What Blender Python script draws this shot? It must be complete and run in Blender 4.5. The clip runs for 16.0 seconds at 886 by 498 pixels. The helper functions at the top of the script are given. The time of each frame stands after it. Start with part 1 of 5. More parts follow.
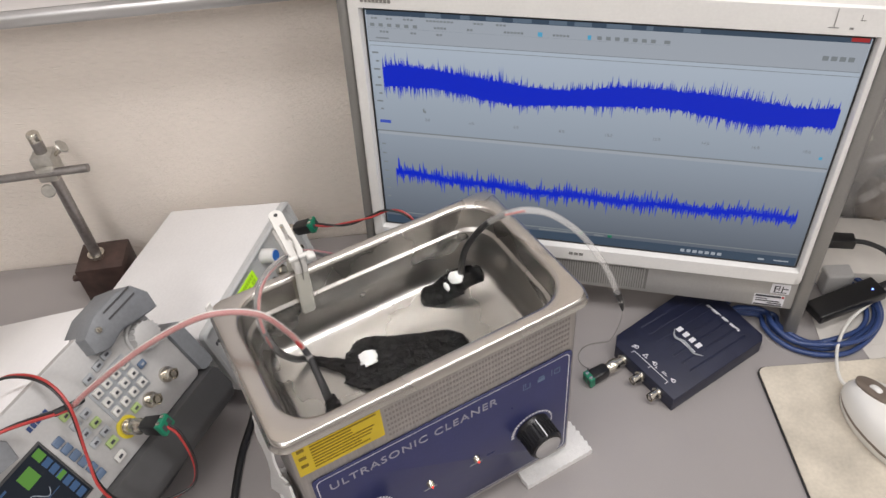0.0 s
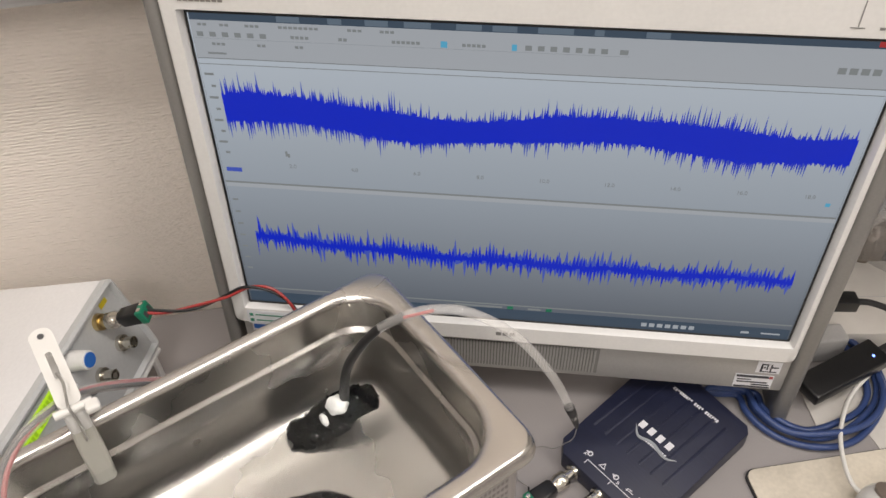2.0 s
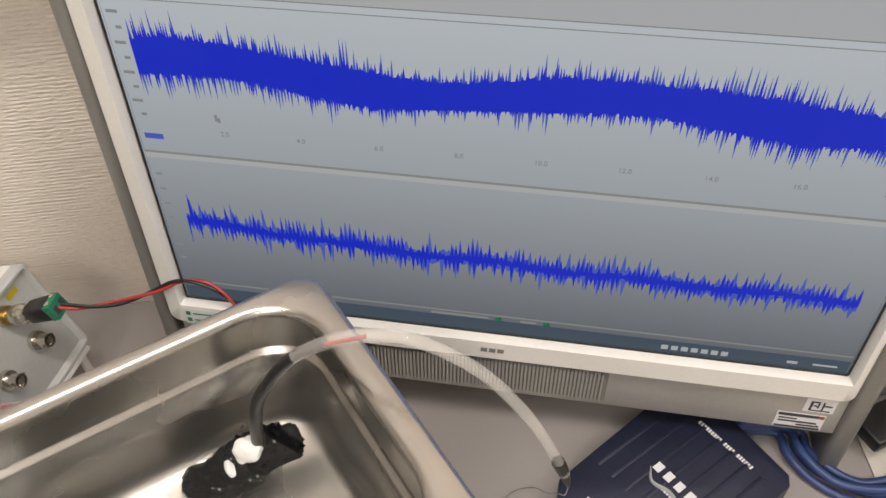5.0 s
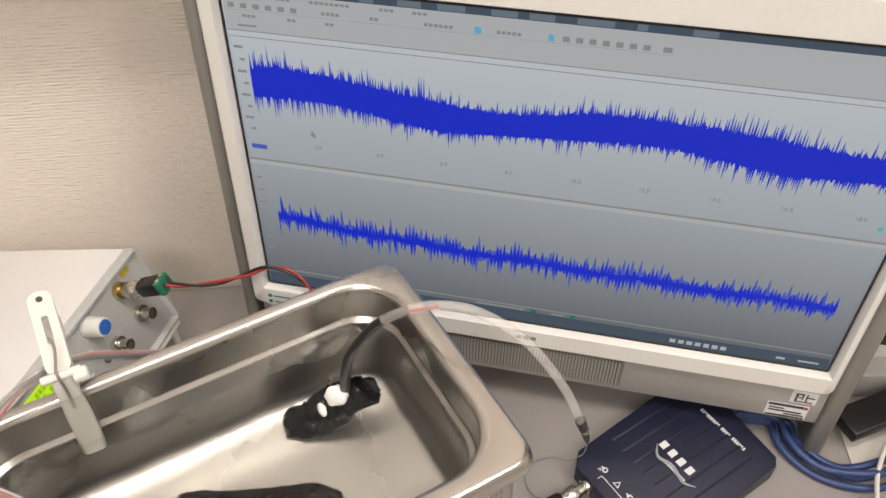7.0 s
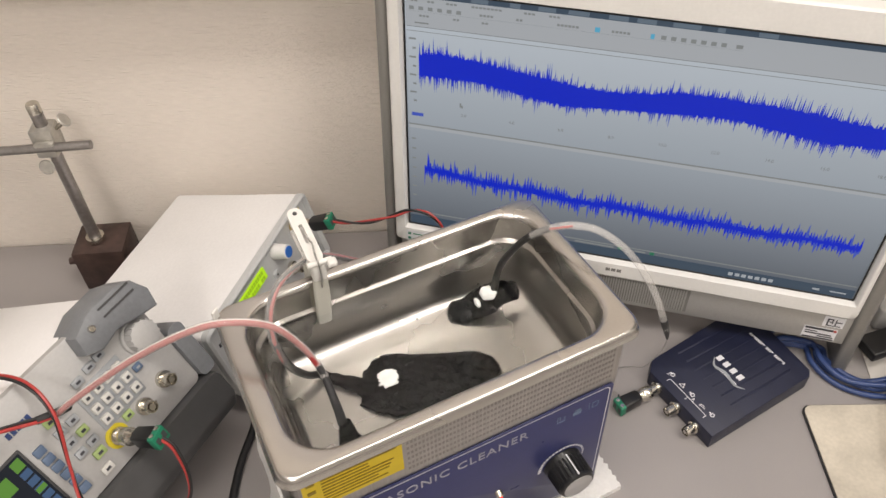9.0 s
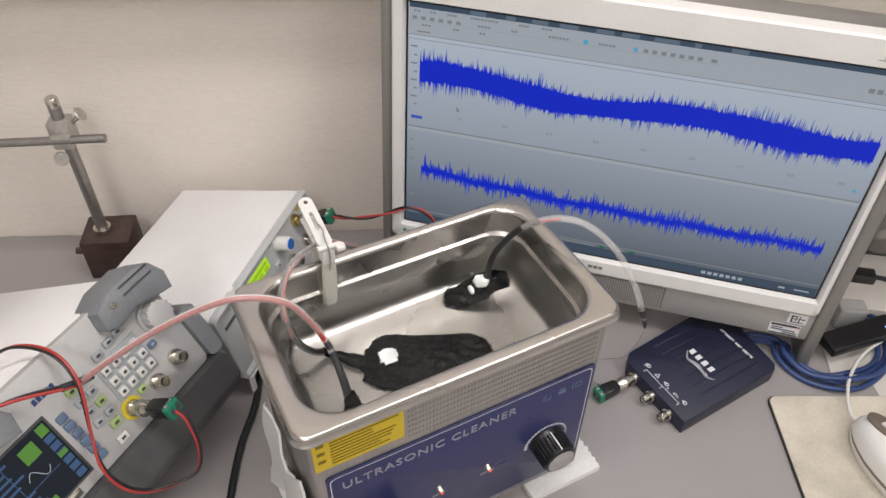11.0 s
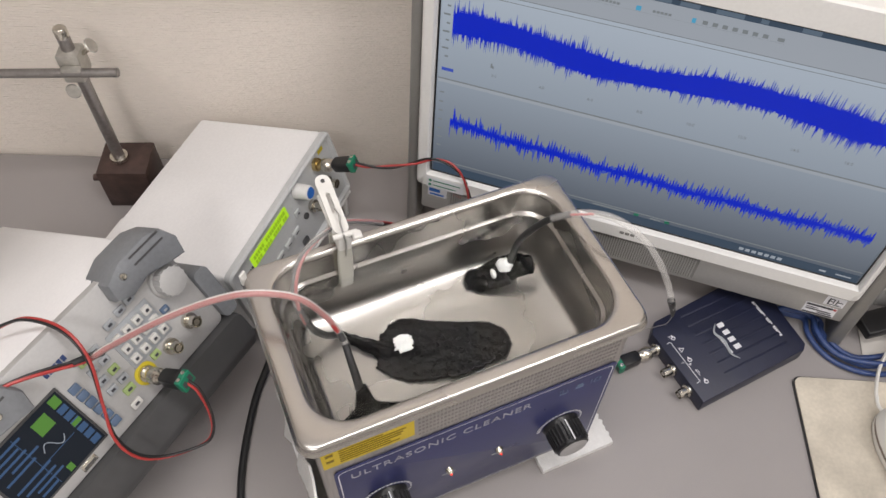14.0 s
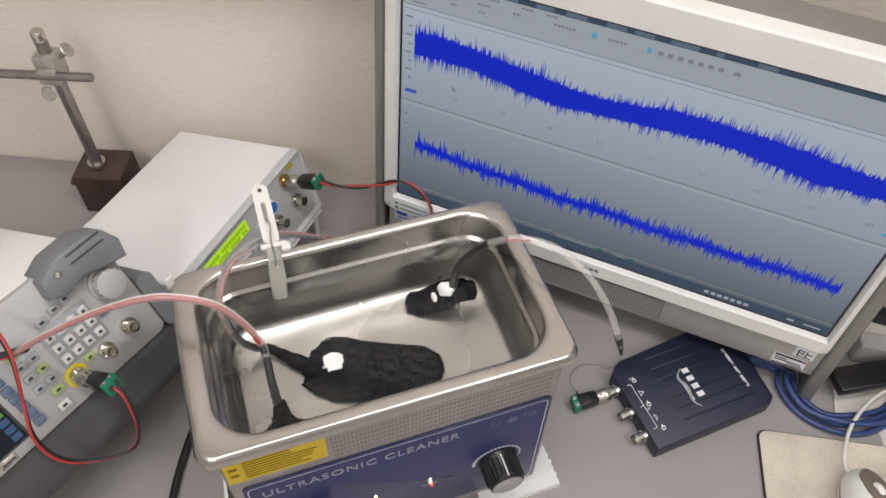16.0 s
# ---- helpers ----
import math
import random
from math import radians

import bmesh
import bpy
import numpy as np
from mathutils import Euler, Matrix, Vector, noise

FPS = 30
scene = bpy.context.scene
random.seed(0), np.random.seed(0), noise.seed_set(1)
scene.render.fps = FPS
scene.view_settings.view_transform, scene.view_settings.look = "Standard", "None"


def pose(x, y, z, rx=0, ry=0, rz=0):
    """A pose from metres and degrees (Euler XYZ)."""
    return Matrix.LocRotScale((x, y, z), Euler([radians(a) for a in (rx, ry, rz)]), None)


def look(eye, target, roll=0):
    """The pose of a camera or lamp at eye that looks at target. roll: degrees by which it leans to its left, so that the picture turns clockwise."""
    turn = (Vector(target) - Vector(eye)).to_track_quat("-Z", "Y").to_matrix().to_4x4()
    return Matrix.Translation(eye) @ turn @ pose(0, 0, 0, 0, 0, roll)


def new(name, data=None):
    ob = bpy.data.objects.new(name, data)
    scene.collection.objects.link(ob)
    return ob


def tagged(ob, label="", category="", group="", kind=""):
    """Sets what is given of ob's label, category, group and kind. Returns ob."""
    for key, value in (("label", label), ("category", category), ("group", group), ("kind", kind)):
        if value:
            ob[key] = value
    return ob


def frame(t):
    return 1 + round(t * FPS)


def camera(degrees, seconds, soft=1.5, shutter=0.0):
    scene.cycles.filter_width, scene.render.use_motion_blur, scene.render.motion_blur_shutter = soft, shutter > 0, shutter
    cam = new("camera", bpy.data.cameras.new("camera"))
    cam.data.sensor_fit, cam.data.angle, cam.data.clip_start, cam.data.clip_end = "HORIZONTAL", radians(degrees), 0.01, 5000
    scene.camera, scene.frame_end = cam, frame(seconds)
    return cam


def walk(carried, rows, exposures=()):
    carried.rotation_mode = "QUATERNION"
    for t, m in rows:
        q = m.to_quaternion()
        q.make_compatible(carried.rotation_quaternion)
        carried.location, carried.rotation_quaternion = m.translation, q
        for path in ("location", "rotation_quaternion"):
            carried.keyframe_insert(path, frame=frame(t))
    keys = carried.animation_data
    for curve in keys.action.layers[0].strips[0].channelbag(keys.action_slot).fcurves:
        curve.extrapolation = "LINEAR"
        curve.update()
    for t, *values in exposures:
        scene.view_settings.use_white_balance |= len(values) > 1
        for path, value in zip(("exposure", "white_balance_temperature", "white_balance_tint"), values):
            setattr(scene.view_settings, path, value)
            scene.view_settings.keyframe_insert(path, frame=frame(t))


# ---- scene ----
cam = camera(59.5, 16.0)

S = 1.125  # true metres for each unit of the plan below

PATH = [
    (0, (0.111, 0.077, 0.671), (0.723, 1.373, -0.723), -5.5),
    (0.5, (0.118, 0.093, 0.656), (0.776, 1.39, -0.717), -5.2),
    (1, (0.138, 0.123, 0.64), (0.864, 1.405, -0.713), -3.9),
    (1.5, (0.184, 0.179, 0.607), (0.975, 1.418, -0.749), -2.3),
    (2, (0.222, 0.234, 0.564), (1.026, 1.43, -0.822), -2.1),
    (2.5, (0.252, 0.249, 0.535), (1.045, 1.43, -0.871), -3.0),
    (3, (0.276, 0.26, 0.515), (1.06, 1.428, -0.906), -2.6),
    (3.5, (0.287, 0.267, 0.49), (1.062, 1.46, -0.914), -3.2),
    (4, (0.302, 0.289, 0.489), (1.034, 1.469, -0.95), -2.2),
    (6.5, (0.283, 0.278, 0.5), (0.996, 1.536, -0.882), -2.4),
    (7, (0.247, 0.234, 0.549), (0.933, 1.497, -0.842), -1.3),
    (7.5, (0.21, 0.206, 0.574), (0.877, 1.494, -0.803), -0.6),
    (8, (0.176, 0.19, 0.594), (0.81, 1.49, -0.788), -1.0),
    (8.5, (0.148, 0.166, 0.621), (0.747, 1.454, -0.788), -1.7),
    (9, (0.115, 0.14, 0.641), (0.712, 1.42, -0.776), -2.2),
    (11.5, (0.078, 0.103, 0.668), (0.744, 1.384, -0.716), 1.2),
    (12, (0.1, 0.162, 0.681), (0.69, 1.32, -0.839), 3.0),
    (12.5, (0.118, 0.188, 0.693), (0.65, 1.281, -0.896), 3.0),
    (13, (0.122, 0.191, 0.698), (0.612, 1.242, -0.931), 2.1),
    (13.5, (0.122, 0.187, 0.701), (0.604, 1.241, -0.929), 1.4),
    (14, (0.123, 0.184, 0.699), (0.606, 1.256, -0.919), 1.4),
    (14.5, (0.122, 0.179, 0.699), (0.611, 1.259, -0.912), 2.3),
    (15, (0.128, 0.174, 0.698), (0.616, 1.27, -0.902), 2.8),
    (15.5, (0.15, 0.167, 0.694), (0.618, 1.302, -0.885), 3.3),
    (16, (0.191, 0.155, 0.681), (0.618, 1.334, -0.878), 1.6),
]
EXPOSURES = [(0, -0.14, 6450, 10), (1, -0.15, 6500, 10), (2.5, -0.17, 6950, 10), (4.2, -0.09, 7150, 10), (6.5, -0.02, 7250, 10), (7.5, 0.04, 7100, 10), (9, -0.06, 6950, 10), (11.5, -0.16, 6450, 10), (16, -0.23, 6500, 10)]
walk(cam, [(t, look(Vector(eye) * S, Vector(target) * S, roll)) for t, eye, target, roll in PATH], EXPOSURES)


# ---- light ----
world = bpy.data.worlds.new("world")
scene.world = world
world.use_nodes = True
world.node_tree.nodes["Background"].inputs[0].default_value = (1.0, 0.97, 0.95, 1)
world.node_tree.nodes["Background"].inputs[1].default_value = 0.25


def area_lamp(name, m, sx, sy, watts, colour):
    data = bpy.data.lights.new(name, "AREA")
    data.shape, data.size, data.size_y = "RECTANGLE", sx, sy
    data.energy, data.color = watts, colour
    ob = new(name, data)
    ob.matrix_world = m
    return ob


# two fluorescent ceiling fittings, lamps facing down; a third added to brighten the basin
for lx, ly, turn, watts in ((-0.65, -0.75, 0, 17), (0.95, -0.75, 0, 15), (0.20, 0.22, 65.3, 13)):
    area_lamp("overhead_light", pose(lx * S, ly * S, 1.66 * S, 0, 0, turn), 0.22 * S, 1.2 * S, watts * S * S, (1.0, 0.965, 0.955))


# ---- materials ----
def mat(name, colour, rough=0.5, metal=0.0, grain=0.0, scale=60.0, bump=0.0, bump_scale=200.0, spec=0.5, stretch=(1, 1, 1), stain=0.0, stain_scale=9.0, coat=0.0):
    m = bpy.data.materials.new(name)
    m.use_nodes = True
    nt = m.node_tree
    b = nt.nodes["Principled BSDF"]
    b.inputs["Roughness"].default_value = rough
    b.inputs["Metallic"].default_value = metal
    b.inputs["Specular IOR Level"].default_value = spec
    b.inputs["Coat Weight"].default_value = coat
    b.inputs["Base Color"].default_value = (*colour, 1)
    tc = nt.nodes.new("ShaderNodeTexCoord")
    mp = nt.nodes.new("ShaderNodeMapping")
    mp.inputs["Scale"].default_value = stretch
    nt.links.new(tc.outputs["Object"], mp.inputs["Vector"])
    if grain or stain:
        n1 = nt.nodes.new("ShaderNodeTexNoise")
        n1.inputs["Scale"].default_value, n1.inputs["Detail"].default_value = scale, 5
        nt.links.new(mp.outputs[0], n1.inputs["Vector"])
        n2 = nt.nodes.new("ShaderNodeTexNoise")
        n2.inputs["Scale"].default_value, n2.inputs["Detail"].default_value = stain_scale, 4
        nt.links.new(tc.outputs["Object"], n2.inputs["Vector"])
        last = None
        for n, amount in ((n1, grain), (n2, stain)):
            r = nt.nodes.new("ShaderNodeMapRange")
            r.inputs["From Min"].default_value, r.inputs["From Max"].default_value = 0.3, 0.7
            r.inputs["To Min"].default_value, r.inputs["To Max"].default_value = 1 - amount, 1 + amount * 0.5
            nt.links.new(n.outputs["Fac"], r.inputs["Value"])
            x = nt.nodes.new("ShaderNodeMix")
            x.data_type, x.blend_type = "RGBA", "MULTIPLY"
            x.inputs[0].default_value = 1
            if last is None:
                x.inputs[6].default_value = (*colour, 1)
            else:
                nt.links.new(last, x.inputs[6])
            nt.links.new(r.outputs[0], x.inputs[7])
            last = x.outputs[2]
        nt.links.new(last, b.inputs["Base Color"])
        rr = nt.nodes.new("ShaderNodeMapRange")
        rr.inputs["To Min"].default_value, rr.inputs["To Max"].default_value = max(rough - 0.08, 0.02), min(rough + 0.1, 1)
        nt.links.new(n2.outputs["Fac"], rr.inputs["Value"])
        nt.links.new(rr.outputs[0], b.inputs["Roughness"])
    if bump:
        nb = nt.nodes.new("ShaderNodeTexNoise")
        nb.inputs["Scale"].default_value, nb.inputs["Detail"].default_value = bump_scale, 4
        nt.links.new(mp.outputs[0], nb.inputs["Vector"])
        bp = nt.nodes.new("ShaderNodeBump")
        bp.inputs["Strength"].default_value, bp.inputs["Distance"].default_value = bump, 0.002
        nt.links.new(nb.outputs["Fac"], bp.inputs["Height"])
        nt.links.new(bp.outputs[0], b.inputs["Normal"])
    return m


def glow(name, colour, strength):
    m = bpy.data.materials.new(name)
    m.use_nodes = True
    b = m.node_tree.nodes["Principled BSDF"]
    b.inputs["Base Color"].default_value = (0.01, 0.01, 0.012, 1)
    b.inputs["Roughness"].default_value = 0.35
    b.inputs["Specular IOR Level"].default_value = 0.08
    b.inputs["Emission Color"].default_value = (*colour, 1)
    b.inputs["Emission Strength"].default_value = strength
    return m


def water_material():
    """Still clear water: bends the light at its surface, with a faint mirror gloss."""
    m = bpy.data.materials.new("still_water")
    m.use_nodes = True
    nt = m.node_tree
    nt.nodes.remove(nt.nodes["Principled BSDF"])
    re, gl, mx = (nt.nodes.new("ShaderNode" + k) for k in ("BsdfRefraction", "BsdfGlossy", "MixShader"))
    re.inputs["Color"].default_value = (0.93, 0.94, 0.935, 1)
    re.inputs["Roughness"].default_value = 0.0
    re.inputs["IOR"].default_value = 1.33
    gl.inputs["Roughness"].default_value = 0.02
    mx.inputs[0].default_value = 0.03
    nt.links.new(re.outputs[0], mx.inputs[1])
    nt.links.new(gl.outputs[0], mx.inputs[2])
    nt.links.new(mx.outputs[0], nt.nodes["Material Output"].inputs[0])
    return m


M_desk = mat("desk_laminate", (0.345, 0.322, 0.316), 0.42, grain=0.05, scale=900, stain=0.06, stain_scale=5, bump=0.05, bump_scale=1500)


def wallpaper():
    """Woven paper: short raised horizontal threads in close rows, broken up along their length."""
    m = mat("woven_wallpaper", (0.89, 0.815, 0.735), 0.85, grain=0.03, scale=300, stretch=(0.25, 1, 1), stain=0.03, stain_scale=3)
    nt = m.node_tree
    tc = nt.nodes.new("ShaderNodeTexCoord")
    mp = nt.nodes.new("ShaderNodeMapping")
    mp.inputs["Scale"].default_value = (150, 150, 390)
    nt.links.new(tc.outputs["Object"], mp.inputs["Vector"])
    weave = nt.nodes.new("ShaderNodeTexNoise")
    weave.inputs["Scale"].default_value, weave.inputs["Detail"].default_value, weave.inputs["Roughness"].default_value = 1.0, 2.5, 0.6
    nt.links.new(mp.outputs[0], weave.inputs["Vector"])
    wv = nt.nodes.new("ShaderNodeTexWave")
    wv.wave_type, wv.bands_direction = "BANDS", "Z"
    for key, value in (("Scale", 92), ("Distortion", 1.6), ("Detail", 2.0), ("Detail Scale", 0.5), ("Detail Roughness", 0.5)):
        wv.inputs[key].default_value = value
    mp2 = nt.nodes.new("ShaderNodeMapping")
    mp2.inputs["Scale"].default_value = (0.6, 0.6, 1)
    nt.links.new(tc.outputs["Object"], mp2.inputs["Vector"])
    nt.links.new(mp2.outputs[0], wv.inputs["Vector"])
    mu = nt.nodes.new("ShaderNodeMath")
    mu.operation = "MULTIPLY_ADD"
    mu.inputs[1].default_value = 0.18
    bp = nt.nodes.new("ShaderNodeBump")
    bp.inputs["Strength"].default_value, bp.inputs["Distance"].default_value = 0.95, 0.0020
    nt.links.new(wv.outputs["Fac"], mu.inputs[0])
    nt.links.new(weave.outputs["Fac"], mu.inputs[2])
    nt.links.new(mu.outputs[0], bp.inputs["Height"])
    nt.links.new(bp.outputs[0], nt.nodes["Principled BSDF"].inputs["Normal"])
    return m


M_wall = wallpaper()
M_plain = mat("room_paint", (0.82, 0.80, 0.77), 0.8, grain=0.04, scale=40, stain=0.05)
M_floor = mat("floor_vinyl", (0.3, 0.29, 0.27), 0.5, grain=0.08, scale=30, stain=0.08)
M_alu = mat("brushed_aluminium", (0.60, 0.60, 0.60), 0.38, 0.9, grain=0.06, scale=300, stretch=(0.05, 1, 1), stain=0.05)
M_board = mat("poster_board", (0.72, 0.68, 0.66), 0.5, grain=0.03, stain=0.04)
M_ink = mat("dark_ink", (0.05, 0.05, 0.06), 0.6)
M_steel = mat("stainless_steel", (0.52, 0.50, 0.475), 0.26, 1.0, grain=0.02, scale=700, stretch=(0.06, 1, 1), stain=0.01, stain_scale=6)
M_dot = mat("embossed_steel", (0.37, 0.355, 0.335), 0.42, 1.0, grain=0.1)
M_case = mat("brushed_steel_case", (0.52, 0.50, 0.475), 0.34, 1.0, grain=0.12, scale=700, stretch=(1, 1, 0.04), stain=0.06, stain_scale=20)
M_blue = mat("blue_panel", (0.030, 0.035, 0.115), 0.3, grain=0.06, scale=300, stain=0.08, stain_scale=30)
M_dimprint = mat("grey_print", (0.30, 0.30, 0.35), 0.5)
M_print = mat("white_print", (0.75, 0.75, 0.78), 0.5)
M_yellow = mat("yellow_sticker", (0.68, 0.50, 0.02), 0.45, grain=0.05, stain=0.08)
M_yink = mat("brown_print", (0.22, 0.15, 0.01), 0.6)
M_black = mat("black_plastic", (0.012, 0.012, 0.013), 0.32, grain=0.15, scale=400, stain=0.1)
M_rubber = mat("black_rubber", (0.02, 0.02, 0.022), 0.55, grain=0.2, stain=0.1)
M_tar = mat("black_sealant", (0.003, 0.003, 0.0034), 0.22, grain=0.3, scale=200, bump=0.45, bump_scale=380, spec=0.09)
M_white = mat("white_plastic", (0.80, 0.79, 0.77), 0.38, grain=0.03, scale=300, stain=0.05, stain_scale=12)
M_case_white = mat("white_painted_case", (0.82, 0.81, 0.81), 0.5, grain=0.03, scale=300, stain=0.04, stain_scale=10, bump=0.04, bump_scale=900)
M_silver = mat("silver_plastic", (0.27, 0.262, 0.25), 0.36, 0.35, grain=0.05, scale=500, stain=0.05)
M_chin = mat("silver_grey_plastic", (0.40, 0.39, 0.375), 0.4, 0.25, grain=0.05, scale=500, stain=0.05)
M_grille = mat("grille_gap_shade", (0.19, 0.185, 0.175), 0.6)
M_navy = mat("navy_case", (0.013, 0.016, 0.040), 0.42, grain=0.12, scale=500, stretch=(1, 0.08, 1), stain=0.1, stain_scale=30, bump=0.1, bump_scale=700)
M_chrome = mat("nickel_plate", (0.68, 0.65, 0.58), 0.22, 1.0, grain=0.1, scale=300, stain=0.1)
M_brass = mat("brass", (0.70, 0.55, 0.28), 0.28, 1.0, grain=0.1, stain=0.1)
M_green = mat("green_terminal", (0.01, 0.20, 0.11), 0.4, grain=0.05)
M_red = mat("red_wire", (0.42, 0.045, 0.042), 0.3, grain=0.1, scale=200)
M_wire = mat("black_wire", (0.015, 0.015, 0.016), 0.4, grain=0.1)
M_pinkwire = mat("red_wire_in_sleeve", (0.36, 0.04, 0.038), 0.35, grain=0.1, scale=200)
M_bluewire = mat("blue_cable", (0.035, 0.065, 0.19), 0.35, grain=0.1, stain=0.1, stain_scale=40)
M_whitewire = mat("white_cable", (0.75, 0.74, 0.70), 0.4)
M_steelwire = mat("thin_bare_wire", (0.45, 0.44, 0.42), 0.35, 0.8)
M_iron = mat("rusty_painted_iron", (0.075, 0.045, 0.038), 0.45, 0.2, grain=0.25, scale=90, stain=0.35, stain_scale=35, bump=0.15, bump_scale=200)
M_rod = mat("dull_steel_rod", (0.36, 0.34, 0.33), 0.35, 0.9, grain=0.12, scale=200, stain=0.15, stain_scale=40)
M_cast = mat("cast_clamp", (0.52, 0.50, 0.46), 0.4, 0.7, grain=0.15, scale=150, stain=0.1, bump=0.15, bump_scale=200)
M_grey = mat("grey_rubber_bumper", (0.20, 0.21, 0.225), 0.55, grain=0.08, scale=300, stain=0.08, stain_scale=20)
M_dark = mat("dark_grey_housing", (0.07, 0.07, 0.072), 0.5, grain=0.1, stain=0.1)
M_panel = mat("light_grey_panel", (0.46, 0.455, 0.45), 0.45, grain=0.04, scale=300, stain=0.05)
M_ampface = mat("grey_face_plate", (0.54, 0.55, 0.55), 0.45, grain=0.04, scale=300, stain=0.05)
M_key = mat("pale_key", (0.66, 0.65, 0.62), 0.45, grain=0.04)
M_bluekey = mat("slate_blue_key", (0.11, 0.16, 0.25), 0.45, grain=0.06)
M_greykey = mat("grey_key", (0.36, 0.38, 0.40), 0.45, grain=0.06)
M_lime = mat("lime_key", (0.36, 0.47, 0.19), 0.45, grain=0.06)
M_ring = mat("yellow_ring_print", (0.62, 0.50, 0.03), 0.5)
M_bluecap = mat("blue_cap", (0.03, 0.16, 0.55), 0.35)
M_foam = mat("white_packing_foam", (0.80, 0.79, 0.78), 0.85, grain=0.05, scale=200, bump=0.4, bump_scale=300, stain=0.04)
M_pad = mat("worn_mouse_pad", (0.60, 0.545, 0.455), 0.75, grain=0.08, scale=250, stain=0.30, stain_scale=14, bump=0.1, bump_scale=900)
M_mouse = mat("pearl_white_plastic", (0.78, 0.77, 0.74), 0.25, grain=0.02, coat=0.3)
M_mgrey = mat("bronze_grey_plastic", (0.22, 0.18, 0.15), 0.3, 0.3)
M_paper = mat("white_paper", (0.62, 0.59, 0.55), 0.7, grain=0.04, stain=0.06)
M_putty = mat("white_putty", (0.80, 0.80, 0.78), 0.6, grain=0.08, scale=150, bump=0.5, bump_scale=200)


def milky(name, colour, share, rough):
    """Cloudy clear plastic: part of the light goes straight through, the rest scatters on the surface."""
    m = bpy.data.materials.new(name)
    m.use_nodes = True
    nt = m.node_tree
    b = nt.nodes["Principled BSDF"]
    b.inputs["Base Color"].default_value = (*colour, 1)
    b.inputs["Roughness"].default_value = rough
    tr, mx = nt.nodes.new("ShaderNodeBsdfTransparent"), nt.nodes.new("ShaderNodeMixShader")
    mx.inputs[0].default_value = share
    nt.links.new(tr.outputs[0], mx.inputs[1])
    nt.links.new(b.outputs[0], mx.inputs[2])
    nt.links.new(mx.outputs[0], nt.nodes["Material Output"].inputs[0])
    return m


M_bead = milky("air_bead", (0.85, 0.86, 0.86), 0.6, 0.05)
M_film = milky("cloudy_tube_wall", (0.80, 0.78, 0.75), 0.27, 0.12)
M_jaw = milky("translucent_nylon", (0.66, 0.65, 0.58), 0.78, 0.35)
M_bag = milky("hazy_plastic_bag", (0.40, 0.39, 0.38), 0.42, 0.22)
M_water = water_material()
M_clip = mat("translucent_white_nylon", (0.74, 0.73, 0.70), 0.4, grain=0.03, spec=0.5)
M_led = glow("blue_led", (0.15, 0.25, 1.0), 6)
M_redled = glow("red_led", (1.0, 0.05, 0.03), 2)
M_lcd = glow("lime_backlit_lcd", (0.60, 1.0, 0.03), 0.75)
M_lcdink = glow("lcd_ink", (0.36, 0.62, 0.02), 0.75)
M_wave = glow("blue_trace", (0.001, 0.018, 0.54), 1.0)
M_wave2 = glow("pale_blue_trace", (0.05, 0.09, 0.46), 1.0)
M_ui = glow("screen_grey_line", (0.20, 0.22, 0.23), 1.0)
M_uilight = glow("screen_pale_strip", (0.345, 0.375, 0.42), 1.0)
M_title = glow("screen_title_bar", (0.045, 0.070, 0.105), 1.0)
M_haze = glow("screen_title_haze", (0.11, 0.15, 0.20), 1.0)
M_cyan = glow("screen_cyan_icon", (0.08, 0.35, 0.55), 1.0)
M_closered = glow("screen_red_button", (0.35, 0.03, 0.03), 1.0)
M_fgscreen = glow("dark_lcd", (0.008, 0.012, 0.018), 1.0)
M_fggreen = glow("lcd_green", (0.10, 0.25, 0.04), 1.0)
M_fgblue = glow("lcd_blue", (0.05, 0.10, 0.20), 1.0)


def screen_material():
    """The lit panel: pale blue-grey, painted darker towards its bottom for the viewing-angle dimming."""
    m = glow("lit_screen", (0.4, 0.5, 0.6), 1.0)
    nt = m.node_tree
    b = nt.nodes["Principled BSDF"]
    tc = nt.nodes.new("ShaderNodeTexCoord")
    sp = nt.nodes.new("ShaderNodeSeparateXYZ")
    ra = nt.nodes.new("ShaderNodeValToRGB")
    mr = nt.nodes.new("ShaderNodeMapRange")
    mr.inputs["From Min"].default_value, mr.inputs["From Max"].default_value = -0.125 * S, 0.125 * S
    nt.links.new(tc.outputs["Object"], sp.inputs[0])
    nt.links.new(sp.outputs["Z"], mr.inputs["Value"])
    nt.links.new(mr.outputs[0], ra.inputs[0])
    e = ra.color_ramp.elements
    e[0].position, e[0].color = 0.0, (0.092, 0.108, 0.135, 1)
    e[1].position, e[1].color = 1.0, (0.46, 0.52, 0.60, 1)
    k = e.new(0.5)
    k.color = (0.30, 0.345, 0.405, 1)
    nt.links.new(ra.outputs[0], b.inputs["Emission Color"])
    return m


M_screen = screen_material()


# ---- mesh helpers ----
# rows of print too fine to pick apart
PRINTED = {"print", "sign", "small_word_row", "title_blur", "rule", "task_icon", "status_word", "status_icon", "scale_mark", "icon", "printed_mark", "printed_line", "pictogram", "display_text", "caption", "maker_mark", "model_mark",
           "readout", "soft_key_label", "active_label", "channel_block", "rib", "scale_arc", "socket_line", "usb_sign", "badge", "pointer", "logo", "screen_mark", "word_row"}

def thing(name, m=None, label="", category="", group="", kind=""):
    ob = new(name)
    ob.empty_display_size = 0.02
    ob.matrix_world = m or Matrix()
    return tagged(ob, label, category, group, kind)


